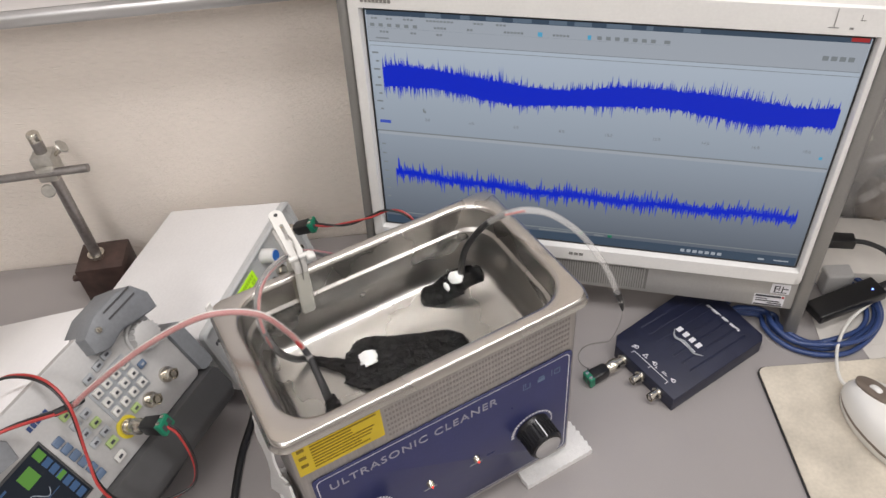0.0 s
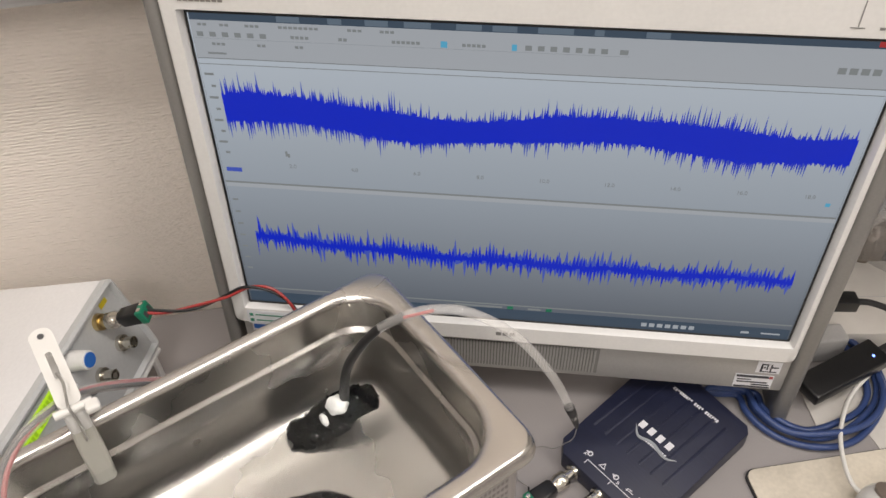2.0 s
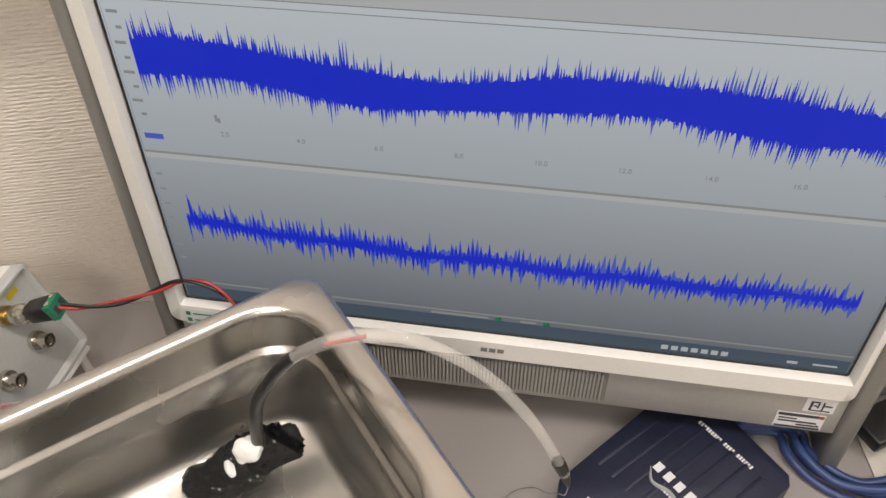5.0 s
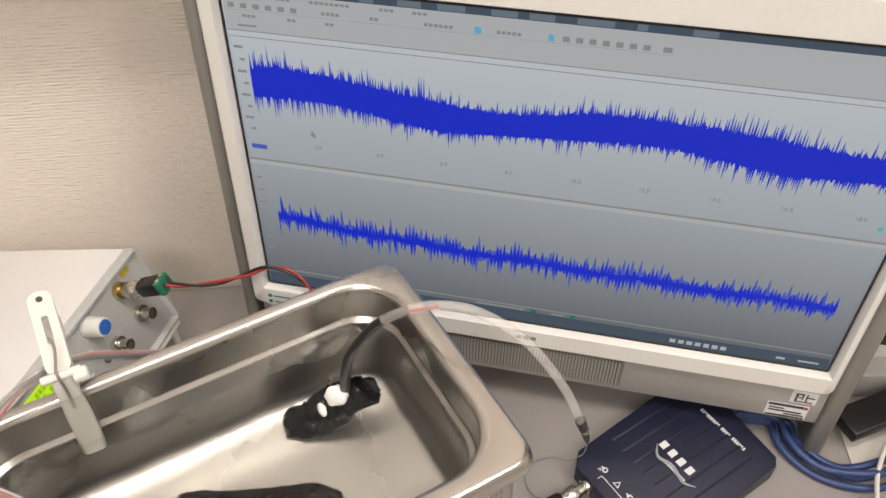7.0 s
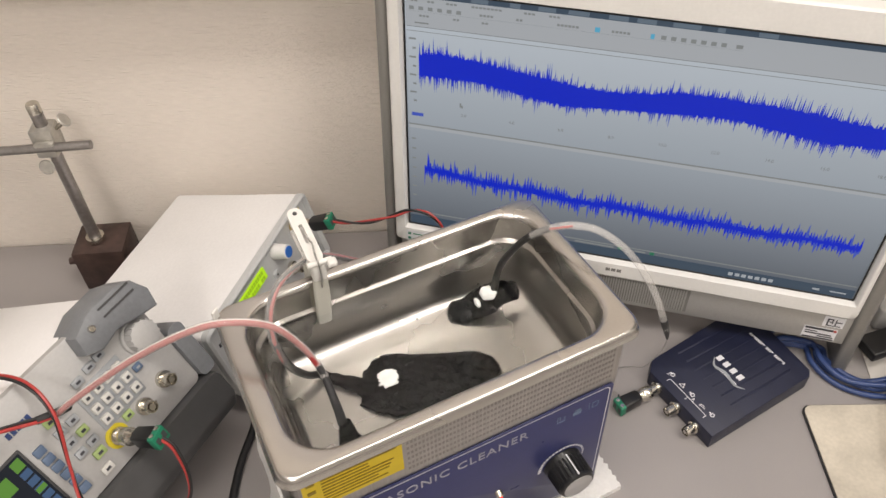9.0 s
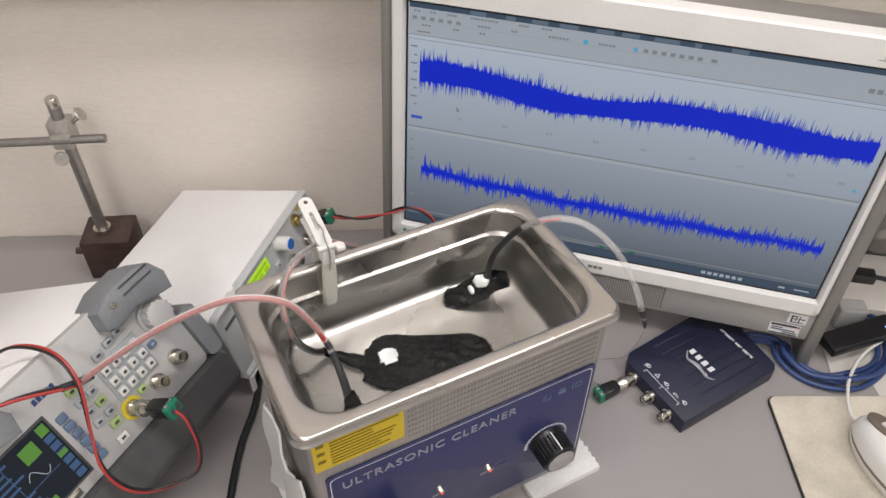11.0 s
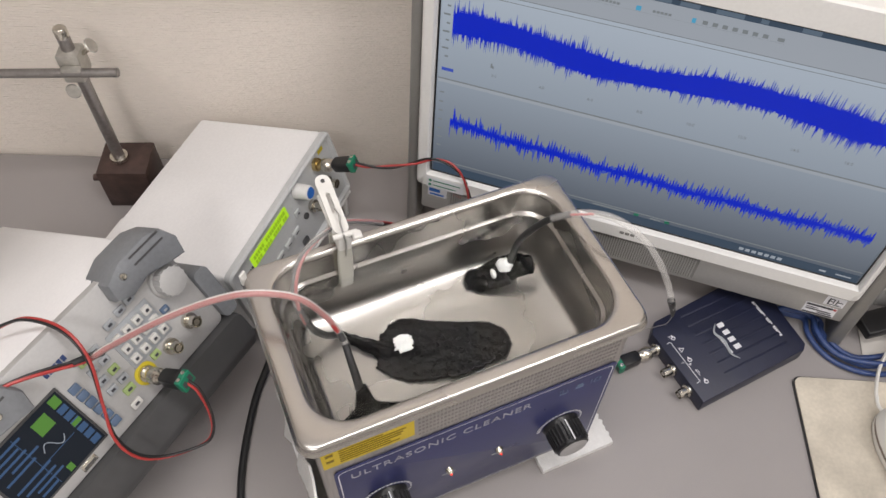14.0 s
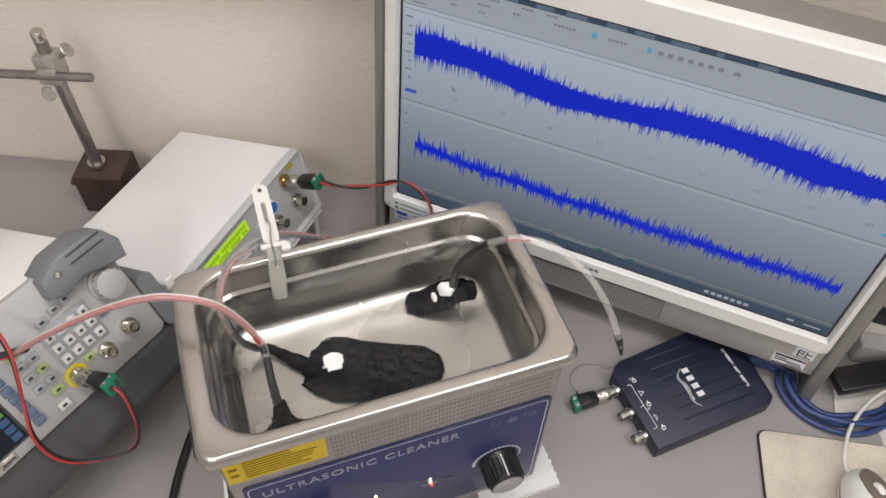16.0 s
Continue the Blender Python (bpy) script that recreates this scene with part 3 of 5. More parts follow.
part("basin", loft([rim_loop(0.0022, RZ - 0.0086, 0.011), rim_loop(0.0006, RZ - 0.0084, 0.0125), rim_loop(0.0, RZ - 0.0076, 0.013), rim_loop(0.0003, RZ - 0.0068, 0.013), rim_loop(0.0014, RZ - 0.0060, 0.012),
                    rim_loop(0.0017, RZ - 0.0024, 0.012), rim_loop(0.0021, RZ - 0.0012, 0.012), rim_loop(0.0030, RZ - 0.0003, 0.0115), rim_loop(0.0042, RZ, 0.011),
                    well_loop(-0.0042, RZ - 0.0003, 0.030), well_loop(-0.0022, RZ - 0.0009, 0.030), well_loop(-0.0007, RZ - 0.0024, 0.029), well_loop(0.0, RZ - 0.0050, 0.028), well_loop(0.0008, RZ - 0.0225, 0.027),
                    well_loop(0.0012, RZ - 0.0236, 0.027), well_loop(0.0034, RZ - 0.0246, 0.026), well_loop(0.0040, RZ - 0.0258, 0.026), well_loop(0.0056, RZ - 0.064, 0.025), well_loop(0.0068, RZ - 0.073, 0.024),
                    well_loop(0.0100, RZ - 0.0795, 0.022), well_loop(0.0160, RZ - 0.0822, 0.018), well_loop(0.035, RZ - 0.0826, 0.012)], False, True), M_steel, tub, "polished steel basin with rolled rim", 50)
part("case", loft([[(a, b, z) for a, b in rounded(0.1265, 0.3690, 0.388, 0.5245, 0.004, 3)] for z in (0.016, RZ - 0.0084)], True, False), M_case, tub, "brushed steel outer case")
bm = bmesh.new()
for i in range(58):
    for j in range(7):
        cx, cz = 0.1995 + i * 0.0028, 0.1735 + j * 0.0062
        box(cx, cx + 0.0017, 0.3878, 0.3881, cz, cz + 0.0028, bm=bm)
tagged(part("embossed_dots", bm, M_dot, tub, "fine embossed dots on the case", 0), kind="stuff")
panel = part("front_panel", slab([(a, b) for a, b in rounded(0.1345, 0.3648, 0.022, 0.1660, 0.004, 4)], 0, 0.001, 0.0003), M_blue, tub, "dark blue printed front panel")
panel.matrix_local = Matrix.Translation((0, 0.3878, 0)) @ FLAT_FRONT
o = rounded(0.1370, 0.3622, 0.0245, 0.1635, 0.005, 4)
o2 = rounded(0.1378, 0.3614, 0.0253, 0.1627, 0.0045, 4)
part("panel_line", loft([[(a, 0.3866, b) for a, b in o], [(a, 0.3866, b) for a, b in o2]], False, False), M_print, tub, "thin pale border line", 0)
lettering("title", "ULTRASONIC CLEANER", 0.0125, pose(0.1455, 0.3866, 0.1485, 90), M_dimprint, tub, 0.0002, "LEFT", "pale printed title", 1.13)
part("pictogram", bars([(0.317, 0.3175, 0.144, 0.152), (0.3175, 0.324, 0.144, 0.1446), (0.3232, 0.3238, 0.144, 0.150), (0.319, 0.3196, 0.147, 0.1516), (0.331, 0.338, 0.1445, 0.1485), (0.332, 0.337, 0.1495, 0.151),
                        (0.3445, 0.345, 0.1445, 0.152), (0.3475, 0.353, 0.1445, 0.145), (0.3475, 0.353, 0.1505, 0.151), (0.3475, 0.348, 0.1445, 0.151), (0.3525, 0.353, 0.1445, 0.151)], y=0.3868), M_bluekey, tub, "faint pictograms")
stk = part("warning_sticker", box(0.1292, 0.1962, 0.3870, 0.3878, 0.1790, 0.2165), M_yellow, tub, "yellow warning sticker with brown print")
rnd = random.Random(2)
part("print", bars([(0.1415, 0.1415 + 0.030 + 0.022 * rnd.random(), 0.2120 - 0.0036 * k, 0.2132 - 0.0036 * k) for k in range(9)] + [(0.1320, 0.1375, 0.2075 - 0.0095 * k, 0.2110 - 0.0095 * k) for k in range(3)], y=0.3869), M_yink, stk)
KZ = 0.0825
for kx in (0.1715, 0.3270):
    kn = part("dial_knob", lathe([(0, -0.022), (0.0130, -0.022), (0.0145, -0.0212), (0.0148, -0.016), (0.0153, -0.002), (0.0165, 0), (0.0165, 0.0018), (0, 0.0018)], pose(kx, 0.385, KZ, -90), 32), M_black, tub, "black ribbed dial knob")
    part("cap", lathe([(0, -0.0228), (0.0116, -0.0228), (0.0126, -0.0222), (0.0126, -0.0219)], pose(kx, 0.385, KZ, -90), 28), M_alu, kn, "silver knob cap")
    bm = bmesh.new()
    for k in range(28):
        w = 2 * math.pi * k / 28
        lathe([(0, -0.0185), (0.0009, -0.0185), (0.0011, -0.003), (0, -0.003)], pose(kx + 0.0151 * math.cos(w), 0.385, KZ + 0.0151 * math.sin(w), -90), 6, bm)
    part("rib", bm, M_black, kn)
    part("pointer_line", box(kx - 0.0005, kx + 0.0005, 0.3648, 0.383, KZ + 0.0147, KZ + 0.0164), M_print, kn, "white pointer line")
    arc = bmesh.new()
    for k in range(26):
        w = radians(-55 + k * 9.4)
        r0, r1 = 0.0190, 0.0200 + 0.0022 * (k / 25)
        q = [(kx + rr * math.cos(ww), 0.3866, KZ + rr * math.sin(ww)) for rr, ww in ((r0, w), (r1, w), (r1, w + 0.12), (r0, w + 0.12))]
        arc.faces.new([arc.verts.new(p) for p in q])
    part("scale_arc", arc, M_print, tub, "pale dial scale", 0)
for lx, lz in ((0.2245, 0.083), (0.2692, 0.083)):
    lamp = part("indicator_bezel", lathe([(0, -0.005), (0.0014, -0.005), (0.0024, -0.004), (0.0034, -0.001), (0.0036, 0), (0, 0)], pose(lx, 0.3867, lz, -90), 16), M_chrome, tub, "small chrome indicator")
    part("lens", lathe([(0, -0.0062), (0.0009, -0.0058), (0.0013, -0.0045), (0, -0.0045)], pose(lx, 0.3867, lz, -90), 10), M_redled, lamp)
    part("caption", bars([(lx - 0.006, lx + 0.006, lz - 0.0098, lz - 0.0085)], y=0.3868), M_greykey, tub)
for fx in (0.135, 0.35):
    for fy in (0.40, 0.505):
        part("foot", lathe([(0, 0), (0.008, 0), (0.009, 0.002), (0.008, 0.009), (0, 0.009)], pose(fx, fy, 0.0072), 14), M_rubber, tub)

water = solid("water", loft([[(a, b, z) for a, b in rounded(IX0 + d, IX1 - d, IY0 + d, IY1 - d, 0.026, 10)] for d, z in ((0.0036, 0.2066), (0.0041, 0.2062), (0.0048, 0.2059), (0.0062, 0.2058))], False, True), M_water)
water.data.flip_normals()  # upward, so that light bends into the water
water.visible_shadow = False
tagged(water, "clear still water in the steel basin", "water", kind="structure")

# packing foam the cleaner stands on
rnd = random.Random(7)


def foam_sheet(name, x0, x1, y0, y1, z0, z1, nx, ny, amp):
    bm = bmesh.new()
    grid = [[bm.verts.new((x0 + (x1 - x0) * i / nx + 0.002 * noise.noise((i * 1.3, j * 1.1, 3)), y0 + (y1 - y0) * j / ny + 0.002 * noise.noise((i, j, 9)),
                           z1 + amp * math.sin(i * math.pi) + amp * ((i + j) % 2 - 0.5))) for j in range(ny + 1)] for i in range(nx + 1)]
    for i in range(nx):
        for j in range(ny):
            bm.faces.new((grid[i][j], grid[i + 1][j], grid[i + 1][j + 1], grid[i][j + 1]))
    r = bmesh.ops.extrude_face_region(bm, geom=bm.faces[:])
    for v in r["geom"]:
        if isinstance(v, bmesh.types.BMVert):
            v.co.z = z0
    return bm


fm = thing("packing_sheet", pose(0, 0, 0), "white dimpled packing foam sheet under the cleaner", "packing foam")
part("sheet", foam_sheet("s", 0.316, 0.3895, 0.3760, 0.505, 0.0, 0.0068, 24, 40, 0.0024), M_foam, fm)
fm2 = thing("packing_sheet", pose(0, 0, 0), "crumpled white packing foam beside the cleaner's end", "packing foam")
part("sheet", foam_sheet("s", 0.112, 0.176, 0.395, 0.515, 0.0, 0.0068, 20, 40, 0.0024), M_foam, fm2)
bm = bmesh.new()
N = 12
g = [[bm.verts.new((0.1215 - 0.002 * math.sin(i * 1.9 + j) - 0.007 * (1 - j / 9) * (1 + 0.5 * math.sin(i * 1.3)), 0.394 + i * 0.0098 + 0.002 * math.sin(j * 2.1), 0.006 + j * (0.0135 + 0.003 * math.sin(i * 0.8)) + 0.004 * math.sin(i * 0.9 + j))) for j in range(9)] for i in range(N)]
for i in range(N - 1):
    for j in range(8):
        bm.faces.new((g[i][j], g[i + 1][j], g[i + 1][j + 1], g[i][j + 1]))
r = bmesh.ops.extrude_face_region(bm, geom=bm.faces[:])
for v in r["geom"]:
    if isinstance(v, bmesh.types.BMVert):
        v.co.x -= 0.002
part("upright_flap", bm, M_foam, fm2)

# ---- things in the water ----
def lumpy_plate(outline, thick, seed, amp=0.0006, rings=20, ragged=0.06):
    """A flat piece with a ragged rim and a rough, brush-coated top; local xy plane, z up."""
    cx = sum(p[0] for p in outline) / len(outline)
    cy = sum(p[1] for p in outline) / len(outline)
    pts = [(p.x, p.y) for p in spline([(a, b, 0) for a, b in outline + outline[:1]], 9)][:-1]
    rag = [1 + 0.06 * noise.noise((a * 190, b * 190, seed)) + ragged * noise.noise((a * 520, b * 520, seed + 5)) for a, b in pts]

    def ring(f, z, rough):
        out = []
        for (a, b), g in zip(pts, rag):
            k = f * (1 + (g - 1) * min(1, f) ** 5)
            x, y = cx + (a - cx) * k, cy + (b - cy) * k
            out.append((x, y, z + rough * noise.noise((x * 160, y * 160, seed))))
        return out
    loops = [ring(0.9, 0.0, 0), ring(1.0, thick * 0.4, amp * 0.4), ring(0.985, thick * 0.8, amp * 0.5)]
    for k in range(rings):
        f = 0.94 * (1 - k / rings)
        loops.append(ring(max(f, 0.03), thick * (1 + 0.15 * (1 - f)), amp))
    return loft(loops)


def putty(r, h, seed):
    bm = bmesh.new()
    bmesh.ops.create_icosphere(bm, subdivisions=3, radius=1)
    for v in bm.verts:
        k = 1 + 0.22 * noise.noise((v.co.x * 2.2 + seed, v.co.y * 2.2, v.co.z * 2.2))
        v.co = Vector((v.co.x * r * k, v.co.y * r * k, v.co.z * h * k))
    return bm


def placed(ob, m):
    ob.matrix_local = m
    return ob


def pair_cable(pts, parent, r=0.0011, turns=2.0, red=None, black=None):
    part("red_wire", sweep(pts, r, 8, shift=r * 0.95, turns=turns), red or M_red, parent, "red insulated wire")
    part("black_wire", sweep(pts, r, 8, shift=r * 0.95, turns=turns, phase=math.pi), black or M_wire, parent, "black insulated wire")


FL = 0.1497  # basin floor

p1 = thing("sensor_plate", pose(0.2415, 0.4535, FL), "oval black rough-coated plate with white putty spot, under water", "sensor plate")
part("plate", lumpy_plate([(-0.0495, 0.0105), (-0.0395, 0.0225), (-0.0290, 0.0300), (-0.0175, 0.0315), (0.0125, 0.0165), (0.0360, 0.0065), (0.0480, 0.0000), (0.0545, -0.0110), (0.0540, -0.0225), (0.0450, -0.0305), (0.0270, -0.0320), (0.0075, -0.0325), (-0.0245, -0.0250), (-0.0400, -0.0150), (-0.0485, -0.0040)], 0.0055, 3, 0.0009, 24, 0.055), M_tar, p1)
placed(part("putty_spot", lumpy_plate([(0.0085, 0.0), (0.0062, 0.0055), (0.0, 0.0078), (-0.0065, 0.0058), (-0.0080, 0.0), (-0.0060, -0.0062), (0.0, -0.0080), (0.0058, -0.0050)], 0.0018, 31, 0.0004, 8, 0.30), M_putty, p1, "ragged white putty spot"), pose(-0.0245, 0.0095, 0.0056))
placed(part("cable_neck", sweep([(-0.036, 0.006, 0.0035), (-0.052, 0.020, 0.0050), (-0.062, 0.030, 0.006), (-0.0705, 0.0365, 0.0100)], lambda u: 0.0050 * (1 - u) ** 2 + 0.0036 + 0.0005 * math.sin(25 * u), 10), M_tar, p1, "black-coated cable neck"), pose(0, 0, 0))
c1 = thing("sensor_cable", pose(0, 0, 0), "red and black wire pair in a clear sleeve over the rim", "cable")
lineA = [(0.1720, 0.4890, 0.158), (0.1635, 0.4870, 0.169), (0.1545, 0.4880, 0.190), (0.1490, 0.4925, 0.2200), (0.1515, 0.503, 0.2375), (0.163, 0.516, 0.2475), (0.181, 0.526, 0.2500), (0.203, 0.540, 0.238), (0.235, 0.558, 0.200), (0.275, 0.588, 0.135), (0.318, 0.612, 0.07)]
pair_cable(lineA, c1, 0.0013, 1.6, M_pinkwire)
sl = part("clear_sleeve", sweep(lineA[:9], 0.0030, 12), M_film, c1, "clear plastic sleeve")
sl.visible_shadow = False
part("dark_end", sweep(lineA[:4], lambda u: 0.0033 - 0.0004 * u, 10), M_wire, c1, "black shrink end")

ax = Vector((0.050, -0.015, 0.022)).normalized()
up = Vector((0, -0.60, 0.80))
up = (up - ax * up.dot(ax)).normalized()
lie = Matrix((ax, up.cross(ax), up)).transposed().to_4x4()
p2 = thing("sensor_plate", Matrix.Translation((0.3135, 0.4925, 0.1620)) @ lie, "small black rough-coated plate leaning against the basin wall", "sensor plate")
part("plate", lumpy_plate([(-0.031, 0.000), (-0.026, 0.008), (-0.014, 0.009), (-0.002, 0.013), (0.014, 0.014), (0.027, 0.010), (0.031, 0.001), (0.027, -0.007), (0.014, -0.008), (0.006, -0.012), (-0.010, -0.013), (-0.023, -0.012), (-0.030, -0.007)], 0.008, 9, 0.0012, 18, 0.12), M_tar, p2)
placed(part("putty_spot", putty(0.0066, 0.0045, 8), M_putty, p2, "white putty collar round the cable"), pose(0.008, 0.007, 0.0095))
placed(part("putty_spot", putty(0.0036, 0.0030, 12), M_putty, p2, "small white putty smear"), pose(-0.0035, 0.0015, 0.0085) @ Matrix.Diagonal((0.7, 1.3, 1, 1)))
c2 = thing("sensor_cable", pose(0, 0, 0), "clear tube with black and red wires arching over the rim", "cable")
lineB = [(0.3210, 0.4910, 0.1775), (0.3250, 0.4903, 0.210), (0.3335, 0.4852, 0.231), (0.344, 0.4790, 0.2460), (0.355, 0.4720, 0.2540), (0.369, 0.4635, 0.2580), (0.387, 0.4525, 0.2525), (0.4085, 0.4395, 0.2290), (0.4270, 0.4280, 0.1915), (0.4380, 0.4215, 0.1585), (0.4412, 0.4195, 0.1475)]
part("black_wire", sweep(lineB[:5], lambda u: 0.0030 - 0.0006 * u, 10), M_wire, c2, "black insulated lead")
part("red_wire", sweep(lineB[4:6], 0.0009, 8, shift=0.0006), M_red, c2, "short red wire")
sl = part("clear_sleeve", sweep(lineB[3:], 0.0028, 14), M_film, c2, "clear plastic tube")
sl.visible_shadow = False
part("tip", sweep([lineB[-2], lineB[-1], (0.4426, 0.4182, 0.1405), (0.4438, 0.4177, 0.1345)], lambda u: 0.0028 * (1 - u) ** 0.7 + 0.0006, 10), M_wire, c2, "black shrink tip")
part("fine_wire", sweep([(0.4438, 0.4177, 0.135), (0.449, 0.424, 0.110), (0.462, 0.441, 0.070), (0.474, 0.462, 0.024), (0.476, 0.478, 0.004), (0.463, 0.484, 0.0015), (0.449, 0.479, 0.0015), (0.443, 0.467, 0.002), (0.4435, 0.4555, 0.006)], 0.00035, 6), M_steelwire, c2, "thin bare wire down to the desk")

p3 = thing("sensor_plate", pose(0.1715, 0.4125, 0.1535, 52, 0, -4), "black coated triangular plate in the basin corner", "sensor plate")
part("plate", lumpy_plate([(-0.027, -0.002), (-0.020, 0.008), (-0.009, 0.017), (-0.0035, 0.034), (0.0035, 0.035), (0.008, 0.019), (0.018, 0.013), (0.030, 0.007), (0.031, -0.003), (0.004, -0.005)], 0.005, 15, 0.0012, 18, 0.10), M_tar, p3)
placed(part("putty_spot", putty(0.004, 0.0022, 5), M_putty, p3, "white putty spot"), pose(-0.004, 0.006, 0.0068))
c3 = thing("sensor_cable", pose(0, 0, 0), "red wire in a clear sleeve arching into the basin", "cable")
lineC = [(-0.30, 0.50, 0.03), (-0.22, 0.503, 0.11), (-0.13, 0.512, 0.175), (-0.059, 0.519, 0.205), (-0.002, 0.5290, 0.1900), (0.019, 0.5222, 0.2080), (0.0623, 0.5079, 0.2393), (0.101, 0.4952, 0.2589), (0.126, 0.4870, 0.2620), (0.1496, 0.4793, 0.2523), (0.1640, 0.4745, 0.2280), (0.1705, 0.468, 0.2110), (0.1715, 0.4575, 0.2080), (0.1712, 0.4450, 0.2030), (0.1712, 0.4360, 0.1930), (0.1712, 0.4320, 0.1800)]
pair_cable(lineC[:5], c3, 0.0013, 1.2, M_red)
part("red_wire", sweep(lineC[4:12], 0.0020, 10, shift=0.0005), M_pinkwire, c3, "red wire inside the sleeve")
part("pale_wire", sweep(lineC[4:12], 0.0011, 8, shift=-0.0016), M_clip, c3)
part("dark_wire", sweep(lineC[11:], lambda u: 0.0024 + 0.001 * u, 10), M_rubber, c3, "black-coated lower end")
sl = part("clear_sleeve", sweep(lineC[4:13], 0.0029, 14), M_film, c3, "clear plastic sleeve")
sl.visible_shadow = False
part("joint", sweep([(-0.014, 0.5275, 0.193), (-0.002, 0.5305, 0.190), (0.008, 0.5285, 0.194)], lambda u: 0.0030, 10), M_rubber, c3, "dark shrink joint")

def bubbles(seed, n, rx, ry, z):
    """Tiny air beads caught round the edge of a plate."""
    rg = random.Random(seed)
    bm = bmesh.new()
    for _ in range(n):
        w = 2 * math.pi * rg.random()
        f = 0.55 + 0.42 * rg.random()
        bmesh.ops.create_icosphere(bm, subdivisions=1, radius=0.00025 + 0.0004 * rg.random() ** 2, matrix=pose(rx * f * math.cos(w), ry * f * math.sin(w), z))
    return bm


tagged(part("air_bubbles", bubbles(3, 22, 0.046, 0.026, 0.0070), M_bead, p1, "tiny bright air bubbles"), kind="stuff")
tagged(part("air_bubbles", bubbles(6, 12, 0.028, 0.011, 0.0092), M_bead, p2, "tiny bright air bubbles"), kind="stuff")

# clip on the rim
clip = thing("plastic_clip", pose(0.1930, 0.5290, 0.2255, 0, 3, 0), "translucent white plastic clamp gripping the steel rim", "clamp")


def strip(outline, y0, y1, soft=0.0008):
    bm = slab(outline, 0, y1 - y0, soft)
    bmesh.ops.transform(bm, matrix=Matrix.Translation((0, y1, 0)) @ FLAT_FRONT, verts=bm.verts)
    return bm


def slotted_arm(w, h, slot):
    o = rounded(-w / 2, w / 2, 0, h, w * 0.48, 6)
    i = rounded(-0.0016, 0.0016, slot[0], slot[1], 0.0015, 6)
    f = lambda lp, y: [(a, y, b) for a, b in lp]
    return loft([f(o, 0), f(o, 0.0032), f(i, 0.0032), f(i, 0)], False, False), o, i


bm, o, i = slotted_arm(0.0115, 0.052, (0.018, 0.036))
f0 = [[bm.verts.new((a, 0.0, b)) for a, b in lp] for lp in (o, i)]
f1 = [[bm.verts.new((a, 0.0032, b)) for a, b in lp] for lp in (o, i)]
n_o = len(o)
for ring0, ring1 in ((f0[0], f0[1]), (f1[0], f1[1])):
    for k in range(n_o):
        bm.faces.new((ring0[k], ring0[(k + 1) % n_o], ring1[(k + 1) % n_o], ring1[k]))
arm = part("upper_arm", bm, M_clip, clip, "long slotted arm")
arm.matrix_local = pose(0.0, -0.0115, 0.0305, -80)
part("pivot_hole", lathe([(0, 0), (0.0016, 0), (0.0016, 0.0006), (0, 0.0006)], pose(0, -0.0001, 0.0465, 90), 12), M_dark, arm)
part("lower_arm", box(-0.0055, 0.0055, -0.004, 0.036, 0.020, 0.0235, 0.0012), M_clip, clip, "lower grip arm")
part("lower_jaw", loft([[(x, y, z) for x, y in rounded(-w, w, -0.0155, -0.0105, 0.002, 3)] for z, w in ((-0.034, 0.0050), (-0.0325, 0.0058), (0.0, 0.0060), (0.018, 0.0052), (0.024, 0.0046))]), M_jaw, clip, "broad translucent jaw inside the basin")
part("jaw_bridge", box(-0.0052, 0.0052, -0.0158, -0.004, 0.0150, 0.0300, 0.002, 3), M_clip, clip)
part("outer_jaw", box(-0.0050, 0.0050, 0.0092, 0.0125, -0.022, 0.024, 0.0013), M_jaw, clip)
part("side_wing", box(0.0050, 0.0120, -0.021, -0.014, 0.0300, 0.0345, 0.0015, 3), M_clip, clip)
part("cross_pin", rod_between((-0.0085, -0.0145, 0.0325), (0.0095, -0.0145, 0.0325), 0.0022, 12), M_clip, clip, "round pivot pin")
part("spring", sweep([(0.0, 0.006, 0.0385), (0.001, 0.0, 0.0375), (0.0, -0.006, 0.035), (-0.001, -0.0155, 0.0355), (0.0, -0.0172, 0.026), (0.0, -0.0165, 0.010)], 0.0007, 8), M_steelwire, clip, "thin steel spring wire")
cr = thing("corner_tag", pose(0.119, 0.523, 0.2322, 0, 0, 40), "scrap of clear white plastic at the rim corner", "plastic scrap")
part("scrap", box(-0.003, 0.003, -0.001, 0.001, -0.004, 0.008, 0.0006), M_clip, cr)

# ---- amplifier with lime display ----
AMP = pose(0.1190, 0.598, 0.0335, 0, 0, 46) @ Matrix.Rotation(radians(-14), 4, "X")
amp = thing("signal_amplifier", AMP, "white boxed signal amplifier with grey face and lime display", "amplifier")
part("shell", box(0.0, 0.2, 0.004, 0.163, 0.004, 0.0865, 0.004, 3), M_case_white, amp, "matt white painted cover")
part("face_plate", box(0.0015, 0.1985, 0.0005, 0.0039, 0.006, 0.0845, 0.0015), M_ampface, amp, "grey printed face plate")
part("face_edge", ring_frame(-0.001, 0.201, 0.003, 0.0875, 0.0045, 0.1955, 0.009, 0.082, -0.004, 0.0038, 0.006), M_ampface, amp, "raised grey surround")
lcd = part("display", box(0.033, 0.1005, -0.0012, 0.0004, 0.0630, 0.0755), M_lcd, amp, "lime backlit text display")
rnd = random.Random(5)
part("display_text", bars([(0.0365 + 0.0038 * k, 0.0393 + 0.0038 * k, z, z + 0.0040) for k in range(16) for z in (0.0642, 0.0702) if rnd.random() > 0.12], y=-0.0014), M_lcdink, lcd, "rows of faint characters")
